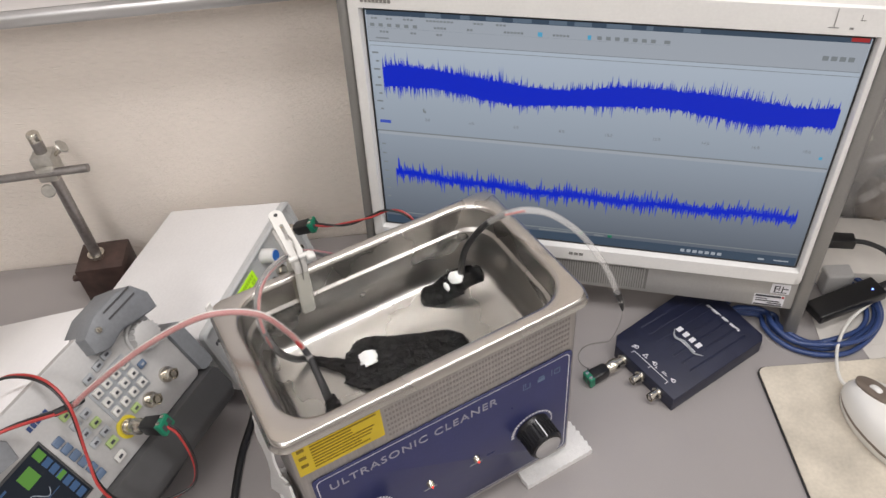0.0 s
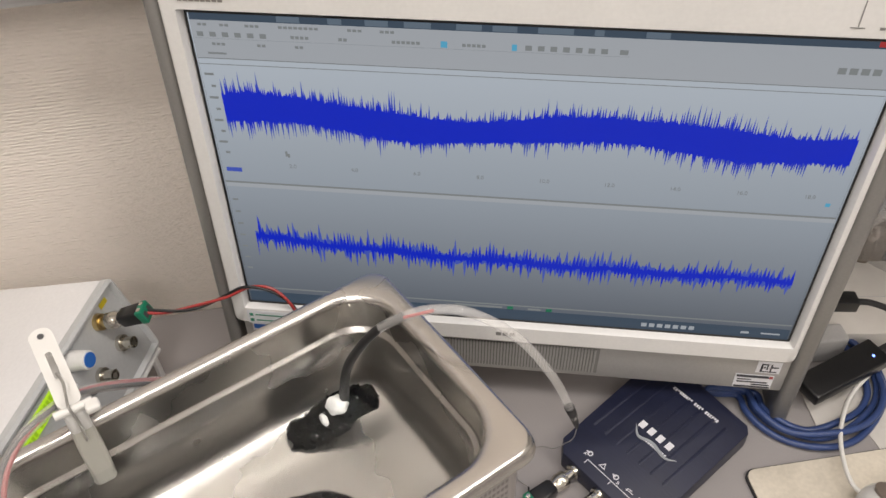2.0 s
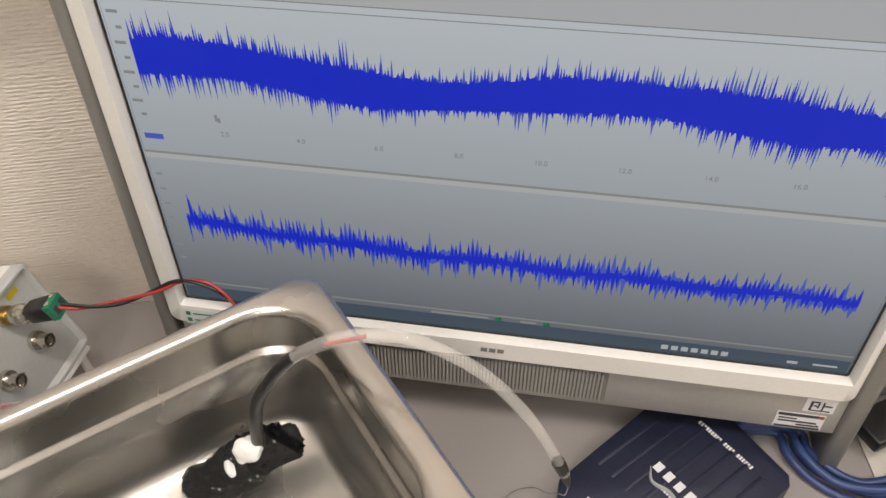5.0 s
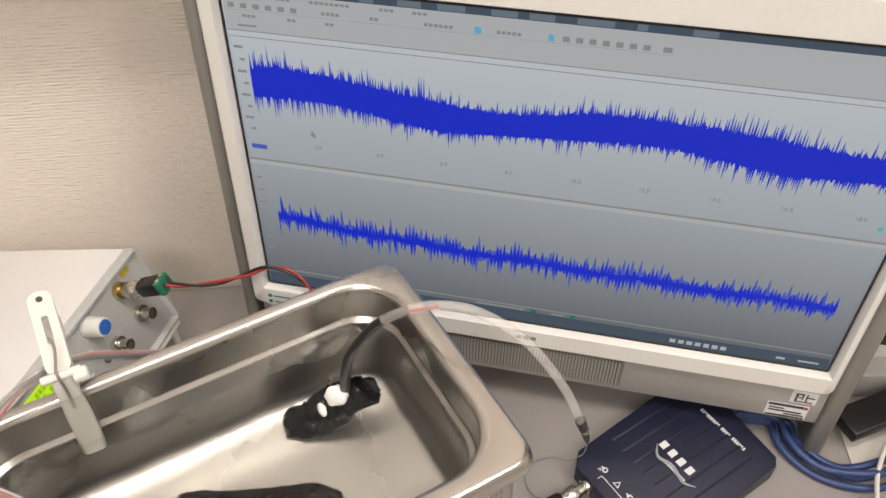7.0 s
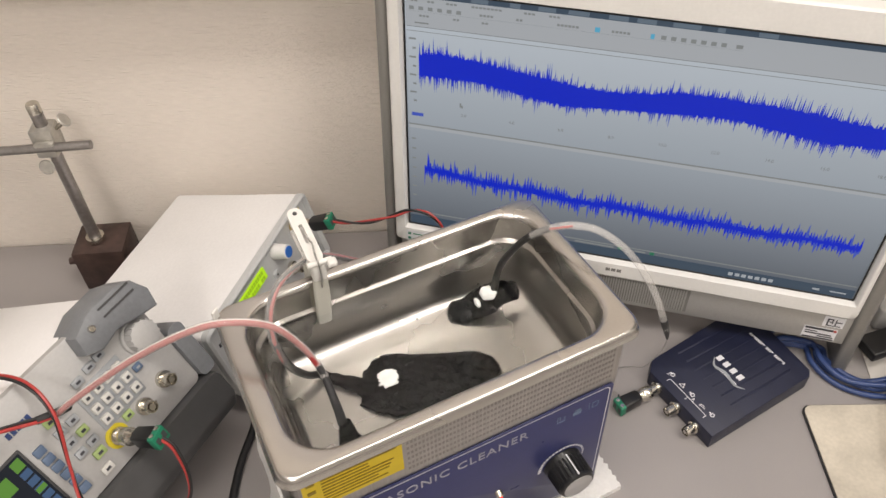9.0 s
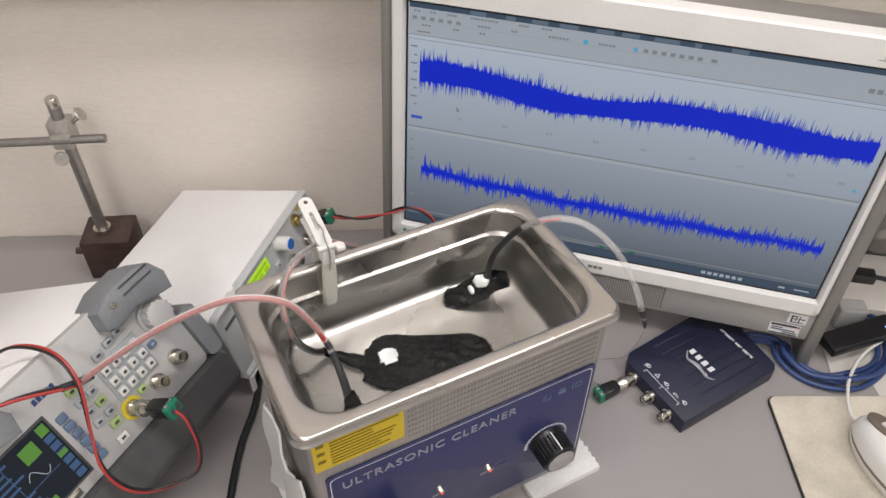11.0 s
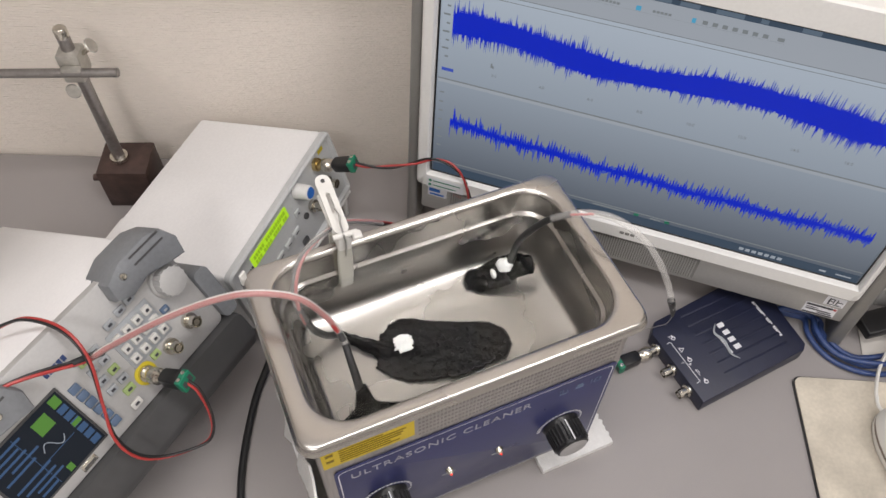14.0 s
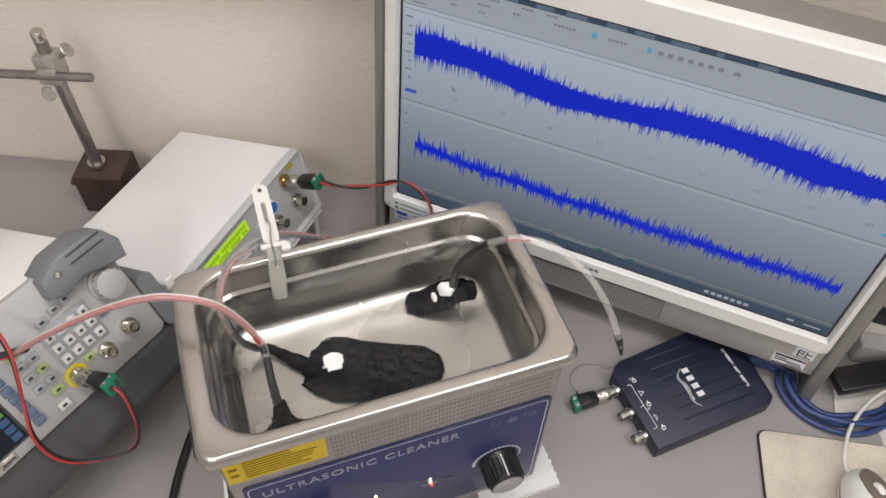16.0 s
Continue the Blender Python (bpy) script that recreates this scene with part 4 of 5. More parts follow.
part("maker_mark", bars([(0.0095 + 0.0034 * k, 0.0119 + 0.0034 * k, 0.063, 0.067) for k in range(8)], y=0.0003), M_ink, amp, "dark printed mark")
part("caption", bars([(0.040 + 0.0022 * k, 0.0415 + 0.0022 * k, 0.0785, 0.0795) for k in range(26)], y=0.0003), M_greykey, amp)
part("caption", bars([(0.112, 0.134, 0.078, 0.079)], y=0.0003), M_greykey, amp)
for bx in (0.050, 0.0665, 0.083, 0.099):
    b = part("key", box(bx - 0.0062, bx + 0.0062, -0.0022, 0.0004, 0.036, 0.0435, 0.001), M_ampface, amp, "small grey key")
    part("key_mark", bars([(bx - 0.003, bx + 0.003, 0.0392, 0.0402)], y=-0.0023), M_dark, b)
b = part("key", box(0.1080, 0.1160, -0.0022, 0.0004, 0.050, 0.058, 0.001), M_ampface, amp, "small grey key")
part("key_mark", bars([(0.1110, 0.1135, 0.053, 0.055)], y=-0.0023), M_dark, b)
kn = part("knob", lathe([(0, -0.0165), (0.0062, -0.0165), (0.0074, -0.0158), (0.0082, -0.001), (0.0082, 0.0002), (0, 0.0002)], pose(0.1255, 0, 0.0725, -90), 26), M_white, amp, "white round knob")
part("knob_cap", lathe([(0, -0.0171), (0.0058, -0.0171), (0.0060, -0.0166), (0, -0.0166)], pose(0.1255, 0, 0.0725, -90), 22), M_bluecap, kn, "blue knob cap")


def bnc(parent, x, z, length=0.012, metal=None, r=0.0049, name="bnc_socket"):
    b = part(name, lathe([(0, -length), (r * 0.55, -length), (r * 0.55, -length * 0.6), (r * 0.85, -length * 0.6), (r * 0.85, -length), (r, -length), (r, -length * 0.75), (r * 0.96, -length * 0.3), (r * 1.4, -length * 0.28), (r * 1.45, 0), (0, 0)], pose(x, 0, z, -90), 20), metal or M_chrome, parent, "nickel coaxial socket")
    for s in (-1, 1):
        part("lug", rod_between((x + s * r * 0.9, -length * 0.8, z), (x + s * r * 1.28, -length * 0.8, z), 0.0009, 8), metal or M_chrome, b)
    return b


bnc(amp, 0.166, 0.0705, 0.014, M_brass)
bnc(amp, 0.136, 0.040, 0.013)
bnc(amp, 0.170, 0.040, 0.013)
part("yellow_print", bars([(0.176, 0.186, 0.074, 0.0785)], y=0.0003), M_ring, amp)
part("jack", lathe([(0, -0.0018), (0.0012, -0.0018), (0.0034, -0.0018), (0.0036, 0), (0, 0)], pose(0.1215, 0.0, 0.040, -90), 14), M_dark, amp, "small round jack")
part("switch", box(0.100, 0.110, -0.0025, 0.0004, 0.016, 0.023, 0.001), M_dark, amp, "dark slide switch")
part("foot_bar", box(0.004, 0.196, -0.004, 0.012, -0.0005, 0.0035, 0.0015), M_white, amp, "white front foot bar")
for s in (0.008, 0.186):
    part("tilt_leg", box(s, s + 0.006, 0.0, 0.004, -0.038, 0.0, 0.001), M_white, amp, "white fold-out leg").matrix_local = pose(0, 0.0, 0, 14)
part("rear_rail", box(0.012, 0.05, 0.1635, 0.168, 0.05, 0.083, 0.002), M_white, amp)
part("carry_handle", sweep([(-0.0040, 0.030, 0.060), (-0.0120, 0.034, 0.062), (-0.0140, 0.080, 0.064), (-0.0120, 0.140, 0.066), (-0.0040, 0.146, 0.064)], 0.0042, 10), M_white, amp, "white folding side handle")


def coax_plug(m, label):
    """Black screw-terminal adaptor with a nickel collar and a green end."""
    pl = thing("bnc_adaptor", m, label, "connector")
    part("collar", lathe([(0, 0), (0.0064, 0), (0.007, 0.0008), (0.007, 0.0075), (0.0062, 0.0085), (0.0055, 0.0125), (0, 0.0125)], Matrix.Rotation(radians(90), 4, "Y"), 20), M_chrome, pl, "knurled nickel collar")
    part("body", loft([[(x, a, b) for a, b in rounded(-w, w, -h, h, 0.0018, 3)] for x, w, h in ((0.0122, 0.0048, 0.0048), (0.0145, 0.0062, 0.0058), (0.030, 0.0068, 0.0062), (0.0315, 0.0062, 0.0056))]), M_black, pl, "black adaptor body")
    g = part("terminal", box(0.0316, 0.0375, -0.0070, 0.0070, -0.0062, 0.0062, 0.0007), M_green, pl, "green screw terminal")
    for s in (-0.0034, 0.0034):
        part("screw", lathe([(0, 0), (0.0019, 0), (0.0019, 0.0006), (0, 0.0008)], pose(0.0345, s, 0.0062), 10), M_chrome, g)
        part("wire_hole", box(0.0376, 0.0378, s - 0.0018, s + 0.0018, -0.003, 0.003), M_dark, g)
    return pl


q = (AMP @ Vector((0.166, -0.010, 0.0705)))
coax_plug(Matrix.Translation(q) @ (Vector((0.2555, 0.702, 0.1165)) - q).to_track_quat("X", "Z").to_matrix().to_4x4(), "black and green screw-terminal adaptor on the amplifier socket")
w1 = thing("wire_pair", pose(0, 0, 0), "red and black wire pair from the amplifier to behind the cleaner", "cable")
e = q + (Vector((0.2555, 0.702, 0.1165)) - q).normalized() * 0.036
pair_cable([tuple(e), (0.272, 0.694, 0.113), (0.292, 0.688, 0.111), (0.312, 0.681, 0.115), (0.330, 0.673, 0.1215), (0.3455, 0.659, 0.119), (0.356, 0.647, 0.098), (0.359, 0.640, 0.06), (0.352, 0.632, 0.01), (0.335, 0.625, 0.003)], w1, 0.0012, 3.0)
pc = thing("power_cable", pose(0, 0, 0), "black power cable behind the amplifier", "cable")
part("cord", sweep([(0.030, 0.742, 0.055), (0.014, 0.752, 0.060), (0.0, 0.748, 0.05), (-0.012, 0.735, 0.02), (-0.02, 0.715, 0.003)], 0.0028, 10), M_wire, pc)

# ---- function generator, tilted up ----
FG = Matrix(((0.8, -0.5196, -0.3, 0.0228), (0.6, 0.6928, 0.4, 0.5380), (0.0, -0.5, 0.866, 0.130), (0, 0, 0, 1)))
gen = thing("function_generator", FG, "light grey bench function generator with grey bumpers, tilted up", "function generator")


def shell(u0, u1, y0, y1, a0, a1, b0, b1, r):
    return loft([[(x, y, z) for x, z in rounded(u0 + k, u1 - k, lo + k, hi - k, r, 4)] for y, lo, hi, k in ((y0, a0, a1, 0.002), (y0 + 0.003, a0, a1, 0.0), (y1 - 0.003, b0, b1, 0.0), (y1, b0, b1, 0.002))])


part("shell", shell(-0.185, 0.070, 0.010, 0.285, -0.020, 0.083, 0.030, 0.083, 0.005), M_case_white, gen, "pale grey case")
part("front_panel", slab(rounded(-0.178, 0.079, -0.020, 0.083, 0.006, 4), -0.0098, 0.0, 0.001), M_panel, gen, "light grey key panel").matrix_local = FLAT_FRONT
part("lower_bumper", loft([[(x, y, z) for x, z in rounded(-0.182, 0.090, z0, z1, 0.006, 4)] for y, z0, z1 in ((-0.008, -0.052, -0.0225), (-0.002, -0.060, -0.0208), (0.050, -0.060, -0.0208), (0.056, -0.056, -0.0215))]), M_dark, gen, "dark rubber lower bumper")
part("side_bumper", loft([[(x, y, z) for x, z in rounded(0.0795, 0.0945, -0.020, 0.032, 0.005, 4)] for y in (-0.005, 0.05)]), M_grey, gen, "grey side bumper")
for u0, u1 in ((0.019, 0.086), (-0.175, -0.072)):
    out = [(u0, 0.067), (u0 + 0.012, 0.061), (u0 + 0.030, 0.064), (u1 - 0.012, 0.058), (u1, 0.056), (u1 + 0.003, 0.071), (u1 - 0.004, 0.085), (u1 - 0.018, 0.091), (u0 + 0.02, 0.090), (u0 + 0.002, 0.082)]
    bp = part("bumper", slab(out, -0.026, 0.016, 0.004), M_grey, gen, "grey rubber corner bumper")
    bp.matrix_local = FLAT_FRONT
    for g in (0.0785, 0.0855):
        part("groove", box(u0 + 0.028, u1 - 0.008, -0.0165, -0.0155, g, g + 0.0016), M_dark, bp, "moulded groove").matrix_parent_inverse = FLAT_FRONT.inverted()
    part("screw", lathe([(0, -0.0035), (0.0022, -0.0035), (0.003, -0.002), (0.003, 0), (0, 0)], pose(u0 + 0.0155 if u0 > -0.1 else u1 - 0.02, -0.015, 0.0795 if u0 > -0.1 else 0.072, -90), 14), M_chrome, gen, "bright cross-head screw")
# display
dsp = part("display_frame", box(-0.128, -0.0525, -0.0012, -0.0002, -0.010, 0.050, 0.0008), M_dark, gen, "dark display window")
part("display", box(-0.126, -0.0545, -0.0016, -0.0013, -0.008, 0.048), M_fgscreen, dsp, "lit dark display")
part("soft_key_label", bars([(-0.064, -0.0565, z, z + 0.0055) for z in (-0.0058, 0.0015, 0.0088, 0.0161, 0.0234, 0.0307)], y=-0.0018), M_fgblue, dsp)
part("active_label", bars([(-0.064, -0.0565, 0.038, 0.0465), (-0.064, -0.0565, 0.0165, 0.0205)], y=-0.0020), M_fggreen, dsp)
part("channel_block", bars([(-0.083, -0.070, 0.030, 0.0425), (-0.0885, -0.0835, -0.0065, -0.0005)], y=-0.0018), M_fggreen, dsp, "green channel block")
rnd = random.Random(9)
part("readout", bars([(-0.122 + 0.003 * rnd.randint(0, 3), -0.100 + 0.012 * rnd.random(), z, z + 0.0018) for z in (0.042, 0.037, 0.032, 0.027, 0.022, 0.012, 0.006, 0.001, -0.004)] + [(-0.098, -0.0975, -0.006, 0.046), (-0.0975, -0.067, 0.0135, 0.014)], y=-0.0018), M_fgblue, dsp, "rows of small display text")
part("curve", sweep([(-0.090 + 0.0018 * k, -0.0019, 0.020 + 0.005 * math.sin(k * 0.62)) for k in range(11)], 0.00035, 5, steps=3), M_uilight, dsp, "drawn sine curve")


def key(x, z, w, h, material, label, mark=True, tall=0.003):
    k = part("key", box(x - w / 2, x + w / 2, -tall, 0.0, z - h / 2, z + h / 2, 0.0009), material, gen, label)
    if mark:
        part("key_mark", bars([(x - w * 0.2, x + w * 0.2, z - h * 0.16, z + h * 0.16)], y=-tall - 0.0001), M_ink if material is not M_bluekey else M_greykey, k)


for i in range(6):
    key(-0.0445 + 0.0006 * i, 0.0375 - 0.0087 * i, 0.0085, 0.0068, M_bluekey, "slate blue soft key", False)
part("key_field", box(-0.0035, 0.0400, -0.0008, -0.0001, 0.010, 0.0475, 0.0005), M_greykey, gen, "grey numeric key field")
for i in range(4):
    for j in range(3):
        key(0.0025 + 0.0105 * i, 0.0400 - 0.0112 * j, 0.0074, 0.0074, M_key, "pale numeric key", True, 0.0042)
for x, z in ((0.006, 0.0535), (0.019, 0.0555), (0.030, 0.057)):
    key(x, z, 0.0095, 0.0062, M_greykey, "grey function key")
for j in range(4):
    for i in range(2):
        key(-0.0265 + 0.0115 * i, 0.0475 - 0.0112 * j, 0.0088, 0.0066, M_lime if (i, j) in ((0, 0), (1, 2)) else M_greykey, "grey function key")
key(-0.0175, 0.0035, 0.010, 0.007, M_lime, "lime output key")
key(0.0155, 0.0065, 0.0085, 0.0065, M_lime, "lime output key")
key(-0.0215, -0.0098, 0.0098, 0.0068, M_key, "pale power key")
key(0.0455, 0.028, 0.0075, 0.006, M_bluekey, "blue arrow key")
kn = part("dial", lathe([(0, -0.0145), (0.0098, -0.0145), (0.0118, -0.0135), (0.0128, -0.004), (0.0145, -0.003), (0.015, 0), (0, 0)], pose(0.0625, 0, 0.0455, -90), 36), M_panel, gen, "large pale turning dial")
for k in range(16):
    w = 2 * math.pi * k / 16
    part("grip", box(-0.0006, 0.0006, -0.0006, 0.0006, -0.0135, -0.0045), M_panel, kn).matrix_local = pose(0.0625 + 0.0122 * math.cos(w), 0, 0.0455 + 0.0122 * math.sin(w), -90)
ring = part("socket_ring", lathe([(0.0062, -0.0006), (0.0098, -0.0006), (0.0098, 0), (0.0062, 0)], pose(0.0, -0.0001, 0.001, -90), 24), M_ring, gen, "yellow printed socket ring")
bnc(gen, 0.0, 0.001, 0.012)
bnc(gen, 0.029, 0.001, 0.013)
bnc(gen, 0.0545, 0.0045, 0.013)
part("usb_socket", box(-0.083, -0.069, -0.0006, 0.0004, -0.0175, -0.0115, 0.0004), M_chrome, gen, "small metal port")
part("usb_core", box(-0.0815, -0.0705, -0.0009, -0.0006, -0.016, -0.0142), M_dark, gen)
part("maker_mark", bars([(-0.052 + 0.0042 * k, -0.0488 + 0.0042 * k, 0.0585, 0.0632) for k in range(5)], y=-0.0004), M_bluewire, gen, "small blue printed mark")
part("tilt_bail", sweep([(-0.150, 0.052, -0.052), (-0.150, 0.060, -0.075), (-0.150, 0.075, -0.0950), (-0.05, 0.075, -0.0958), (0.030, 0.075, -0.0950), (0.030, 0.060, -0.075), (0.030, 0.052, -0.052)], 0.0045, 10, steps=6), M_dark, gen, "dark folding support frame")
part("rear_foot", box(-0.17, 0.06, 0.268, 0.284, 0.018, 0.0302, 0.002), M_rubber, gen)

q = FG @ Vector((0.0, -0.010, 0.001))
tgt = Vector((0.0535, 0.5085, 0.1480))
coax_plug(Matrix.Translation(q) @ (tgt - q).to_track_quat("X", "Z").to_matrix().to_4x4(), "black and green screw-terminal adaptor on the generator socket")
w2 = thing("wire_pair", pose(0, 0, 0), "red and black wire pair looping from the generator", "cable")
e = q + (tgt - q).normalized() * 0.036
pair_cable([tuple(e), (0.0595, 0.5010, 0.1405), (0.0615, 0.4880, 0.1210), (0.0570, 0.4800, 0.1050), (0.0460, 0.4770, 0.0985), (0.019, 0.4770, 0.1010), (0.002, 0.4770, 0.1190), (-0.007, 0.4870, 0.1400), (-0.006, 0.5040, 0.1620), (-0.002, 0.5240, 0.1960), (-0.011, 0.5440, 0.2120), (-0.032, 0.5640, 0.2110), (-0.054, 0.5750, 0.2000), (-0.10, 0.592, 0.165), (-0.17, 0.60, 0.13)], w2, 0.0012, 1.5)

# black cable lying on the desk
bc = thing("power_cable", pose(0, 0, 0), "black power cable lying on the desk", "cable")
part("cord", sweep([(0.150, 0.665, 0.004), (0.138, 0.632, 0.004), (0.119, 0.589, 0.004), (0.094, 0.552, 0.004), (0.0715, 0.507, 0.004), (0.057, 0.468, 0.004), (0.046, 0.42, 0.004), (0.03, 0.35, 0.004), (0.01, 0.27, 0.004)], 0.0036, 12), M_wire, bc)

# ---- stand with block, rod and clamp ----
sd = thing("rod_stand", WALL @ pose(0, 0, 0), "rusty iron block stand with steel rod and clamped crossbar", "laboratory stand")
sd.matrix_world = pose(0.0380, 0.8590, 0, 0, 0, -22)
part("block", box(-0.029, 0.026, -0.022, 0.026, 0.0, 0.056, 0.002), M_iron, sd, "dark rusty iron base block")
part("rod", rod_between((-0.006, 0, 0.0583), (-0.006, 0, 0.224), 0.0062, 20), M_rod, sd, "dull steel upright rod")
part("rod_cap", lathe([(0, 0.010), (0.0052, 0.010), (0.0064, 0.0085), (0.0064, 0.0), (0, 0)], pose(-0.006, 0, 0.2242), 18), M_chrome, sd)
part("collar", lathe([(0.0064, 0.004), (0.0098, 0.0038), (0.0104, 0), (0.0064, 0)], pose(-0.006, 0, 0.0583), 18), M_chrome, sd, "bright washer")
part("side_bolt", rod_between((-0.026, -0.004, 0.030), (-0.043, -0.004, 0.030), 0.0042, 12), M_iron, sd, "stub bolt")
cl = part("boss_clamp", box(-0.0165, 0.0055, -0.0125, 0.009, 0.182, 0.210, 0.002), M_cast, sd, "cast clamp block")
part("jaw", box(-0.013, 0.0065, -0.020, -0.0126, 0.184, 0.2005, 0.002), M_cast, cl)
part("thumb_screw", rod_between((0.0055, 0.0, 0.204), (0.014, 0.0, 0.210), 0.0022, 10), M_chrome, cl)
for m in (pose(0.0165, 0.0, 0.2135, 0, 55), pose(-0.010, -0.018, 0.1725, 70, 0)):
    part("wing", lathe([(0, -0.0012), (0.0065, -0.0012), (0.0076, 0), (0.0065, 0.0012), (0, 0.0012)], m, 18), M_cast, cl, "flat thumb wing")
part("crossbar", rod_between((-0.30, -0.0165, 0.192), (0.040, -0.0165, 0.1945), 0.0045, 16), M_rod, sd, "steel crossbar")

# ---- navy oscilloscope box ----
SC = Matrix.Translation((0.4822, 0.3728, 0.0)) @ Matrix.Rotation(radians(3.6), 4, "Z")
sc = thing("usb_oscilloscope", SC, "flat navy oscilloscope box with white print on the desk", "oscilloscope")
part("body", slab([(a, b) for a, b in ((0.002, 0.0), (0.128, 0.001), (0.134, 0.006), (0.141, 0.094), (0.135, 0.1), (0.012, 0.0935), (0.002, 0.084))], 0.0005, 0.0200, 0.0012), M_navy, sc, "ridged navy plastic case")
for k in range(7):
    y0 = 0.014 + 0.0118 * k
    part("ridge", box(0.040, 0.118, y0, y0 + 0.0028, 0.0200, 0.0206, 0.0003), M_navy, sc)


def flat_bars(rows, z, h=0.0002):
    bm = bmesh.new()
    for x0, x1, y0, y1 in rows:
        box(x0, x1, y0, y1, z, z + h, bm=bm)
    return bm


part("logo", flat_bars([(0.0665, 0.0735, 0.0630 - 0.0089 * k - 0.0052, 0.0630 - 0.0089 * k) for k in range(4)], 0.0207), M_print, sc, "white logo blocks")
part("word_row", flat_bars([(0.0590, 0.0615, 0.0490 - 0.0022 * k - 0.0015, 0.0490 - 0.0022 * k) for k in range(9)], 0.0207), M_print, sc, "row of tiny white marks")
part("word_row", flat_bars([(0.1168, 0.1198, 0.0680 - 0.00215 * k - 0.0015, 0.0680 - 0.00215 * k) for k in range(21) if k not in (9, 14)], 0.0201), M_print, sc, "row of tiny white marks")
part("swoosh", sweep([(0.0665, 0.0645, 0.0206), (0.0590, 0.0560, 0.0206), (0.0620, 0.0440, 0.0206), (0.0590, 0.0300, 0.0206), (0.0640, 0.0215, 0.0206)], lambda u: 0.0003 + 0.0013 * math.sin(math.pi * u), 6), M_greykey, sc, "pale curved stroke")


def flat(rows, z):
    bm = bmesh.new()
    for x0, x1, y0, y1 in rows:
        box(x0, x1, y0, y1, z, z + 0.0002, bm=bm)
    return bm


part("socket_line", flat([(0.0122, 0.0128, 0.019, 0.067), (0.0085, 0.0122, 0.0668, 0.0674), (0.0085, 0.0122, 0.0425, 0.0431), (0.0085, 0.0122, 0.0187, 0.0193)], 0.0202), M_print, sc, "white connecting line")
for y in (0.0695, 0.0425, 0.0165):
    part("socket_sign", lathe([(0.0014, 0.0002), (0.0023, 0.0002), (0.0023, 0), (0.0014, 0)], pose(0.0178, y, 0.0202), 16), M_print, sc)
    part("socket_sign", flat([(0.0172, 0.0184, y + 0.0005, y + 0.0036)], 0.0204), M_print, sc)
lettering("sign", "A", 0.004, pose(0.0150, 0.0735, 0.0203, 0, 0, -88), M_print, sc, 0.0001)
lettering("sign", "B", 0.004, pose(0.0150, 0.0395, 0.0203, 0, 0, -88), M_print, sc, 0.0001)
part("warning_sign", lathe([(0.0022, 0.0002), (0.0036, 0.0002), (0.0036, 0), (0.0022, 0)], pose(0.0172, 0.0555, 0.0202, 0, 0, 0), 3), M_print, sc, "white triangle sign")
part("usb_sign", flat([(0.0160, 0.0166, 0.0245, 0.0315), (0.0176, 0.0182, 0.0265, 0.0295), (0.0150, 0.0182, 0.0300, 0.0306)], 0.0202), M_print, sc)
for y in (0.0705, 0.0445, 0.0195):
    b = part("bnc_socket", lathe([(0, 0.0125), (0.0024, 0.0125), (0.0024, 0.008), (0.0040, 0.008), (0.0040, 0.0125), (0.0047, 0.0125), (0.0047, 0.009), (0.0045, 0.003), (0.0062, 0.0028), (0.0064, 0), (0, 0)], pose(0.0022, y, 0.0105) @ Matrix.Rotation(radians(-90), 4, "Y"), 20), M_chrome, sc, "nickel coaxial socket")
    part("lug", rod_between((-0.0075, y, 0.0150), (-0.0075, y, 0.0166), 0.0008, 8), M_chrome, b)
pm = SC @ pose(-0.008, 0.0705, 0.0105)
tgt = Vector((0.4385, 0.4430, 0.0085))
q = pm.translation
coax_plug(Matrix.Translation(q) @ (tgt - q).to_track_quat("X", "Z").to_matrix().to_4x4(), "black and green screw-terminal adaptor on the oscilloscope")
part("plug_lead", sweep([(0.4435, 0.4555, 0.006), (0.4395, 0.4500, 0.0075), (0.4365, 0.4435, 0.0085)], 0.0008, 6), M_wire, c2)

# ---- mouse, pad and cables ----
PAD = Matrix.Translation((0.5910, 0.3675, 0.0)) @ Matrix.Rotation(radians(-26.8), 4, "Z")
pad = thing("mouse_pad", PAD, "worn stained beige mouse pad with dark edge", "mouse pad")
part("base", slab(rounded(0.0, 0.215, -0.185, 0.0, 0.008, 4), 0.0004, 0.003), M_rubber, pad, "dark rubber underside")
part("top", slab(rounded(0.0012, 0.214, -0.184, -0.001, 0.008, 4), 0.0031, 0.0042), M_pad, pad, "stained beige cloth top")
MS = Matrix.Translation((0.6365, 0.2470, 0.0043)) @ Matrix.Rotation(radians(86), 4, "Z")
ms = thing("computer_mouse", MS, "pearl white computer mouse with bronze side band", "mouse")


def mouse_loop(f, z, push=0.0):
    out = []
    for k in range(28):
        w = 2 * math.pi * k / 28
        c, s = math.cos(w), math.sin(w)
        lx = 0.054 * abs(c) ** 0.85 * (1 if c > 0 else -1)
        wy = (0.0305 - 0.004 * c - 0.004 * (c * c)) * abs(s) ** 0.8 * (1 if s > 0 else -1)
        out.append((lx * f + push, wy * f, z))
    return out


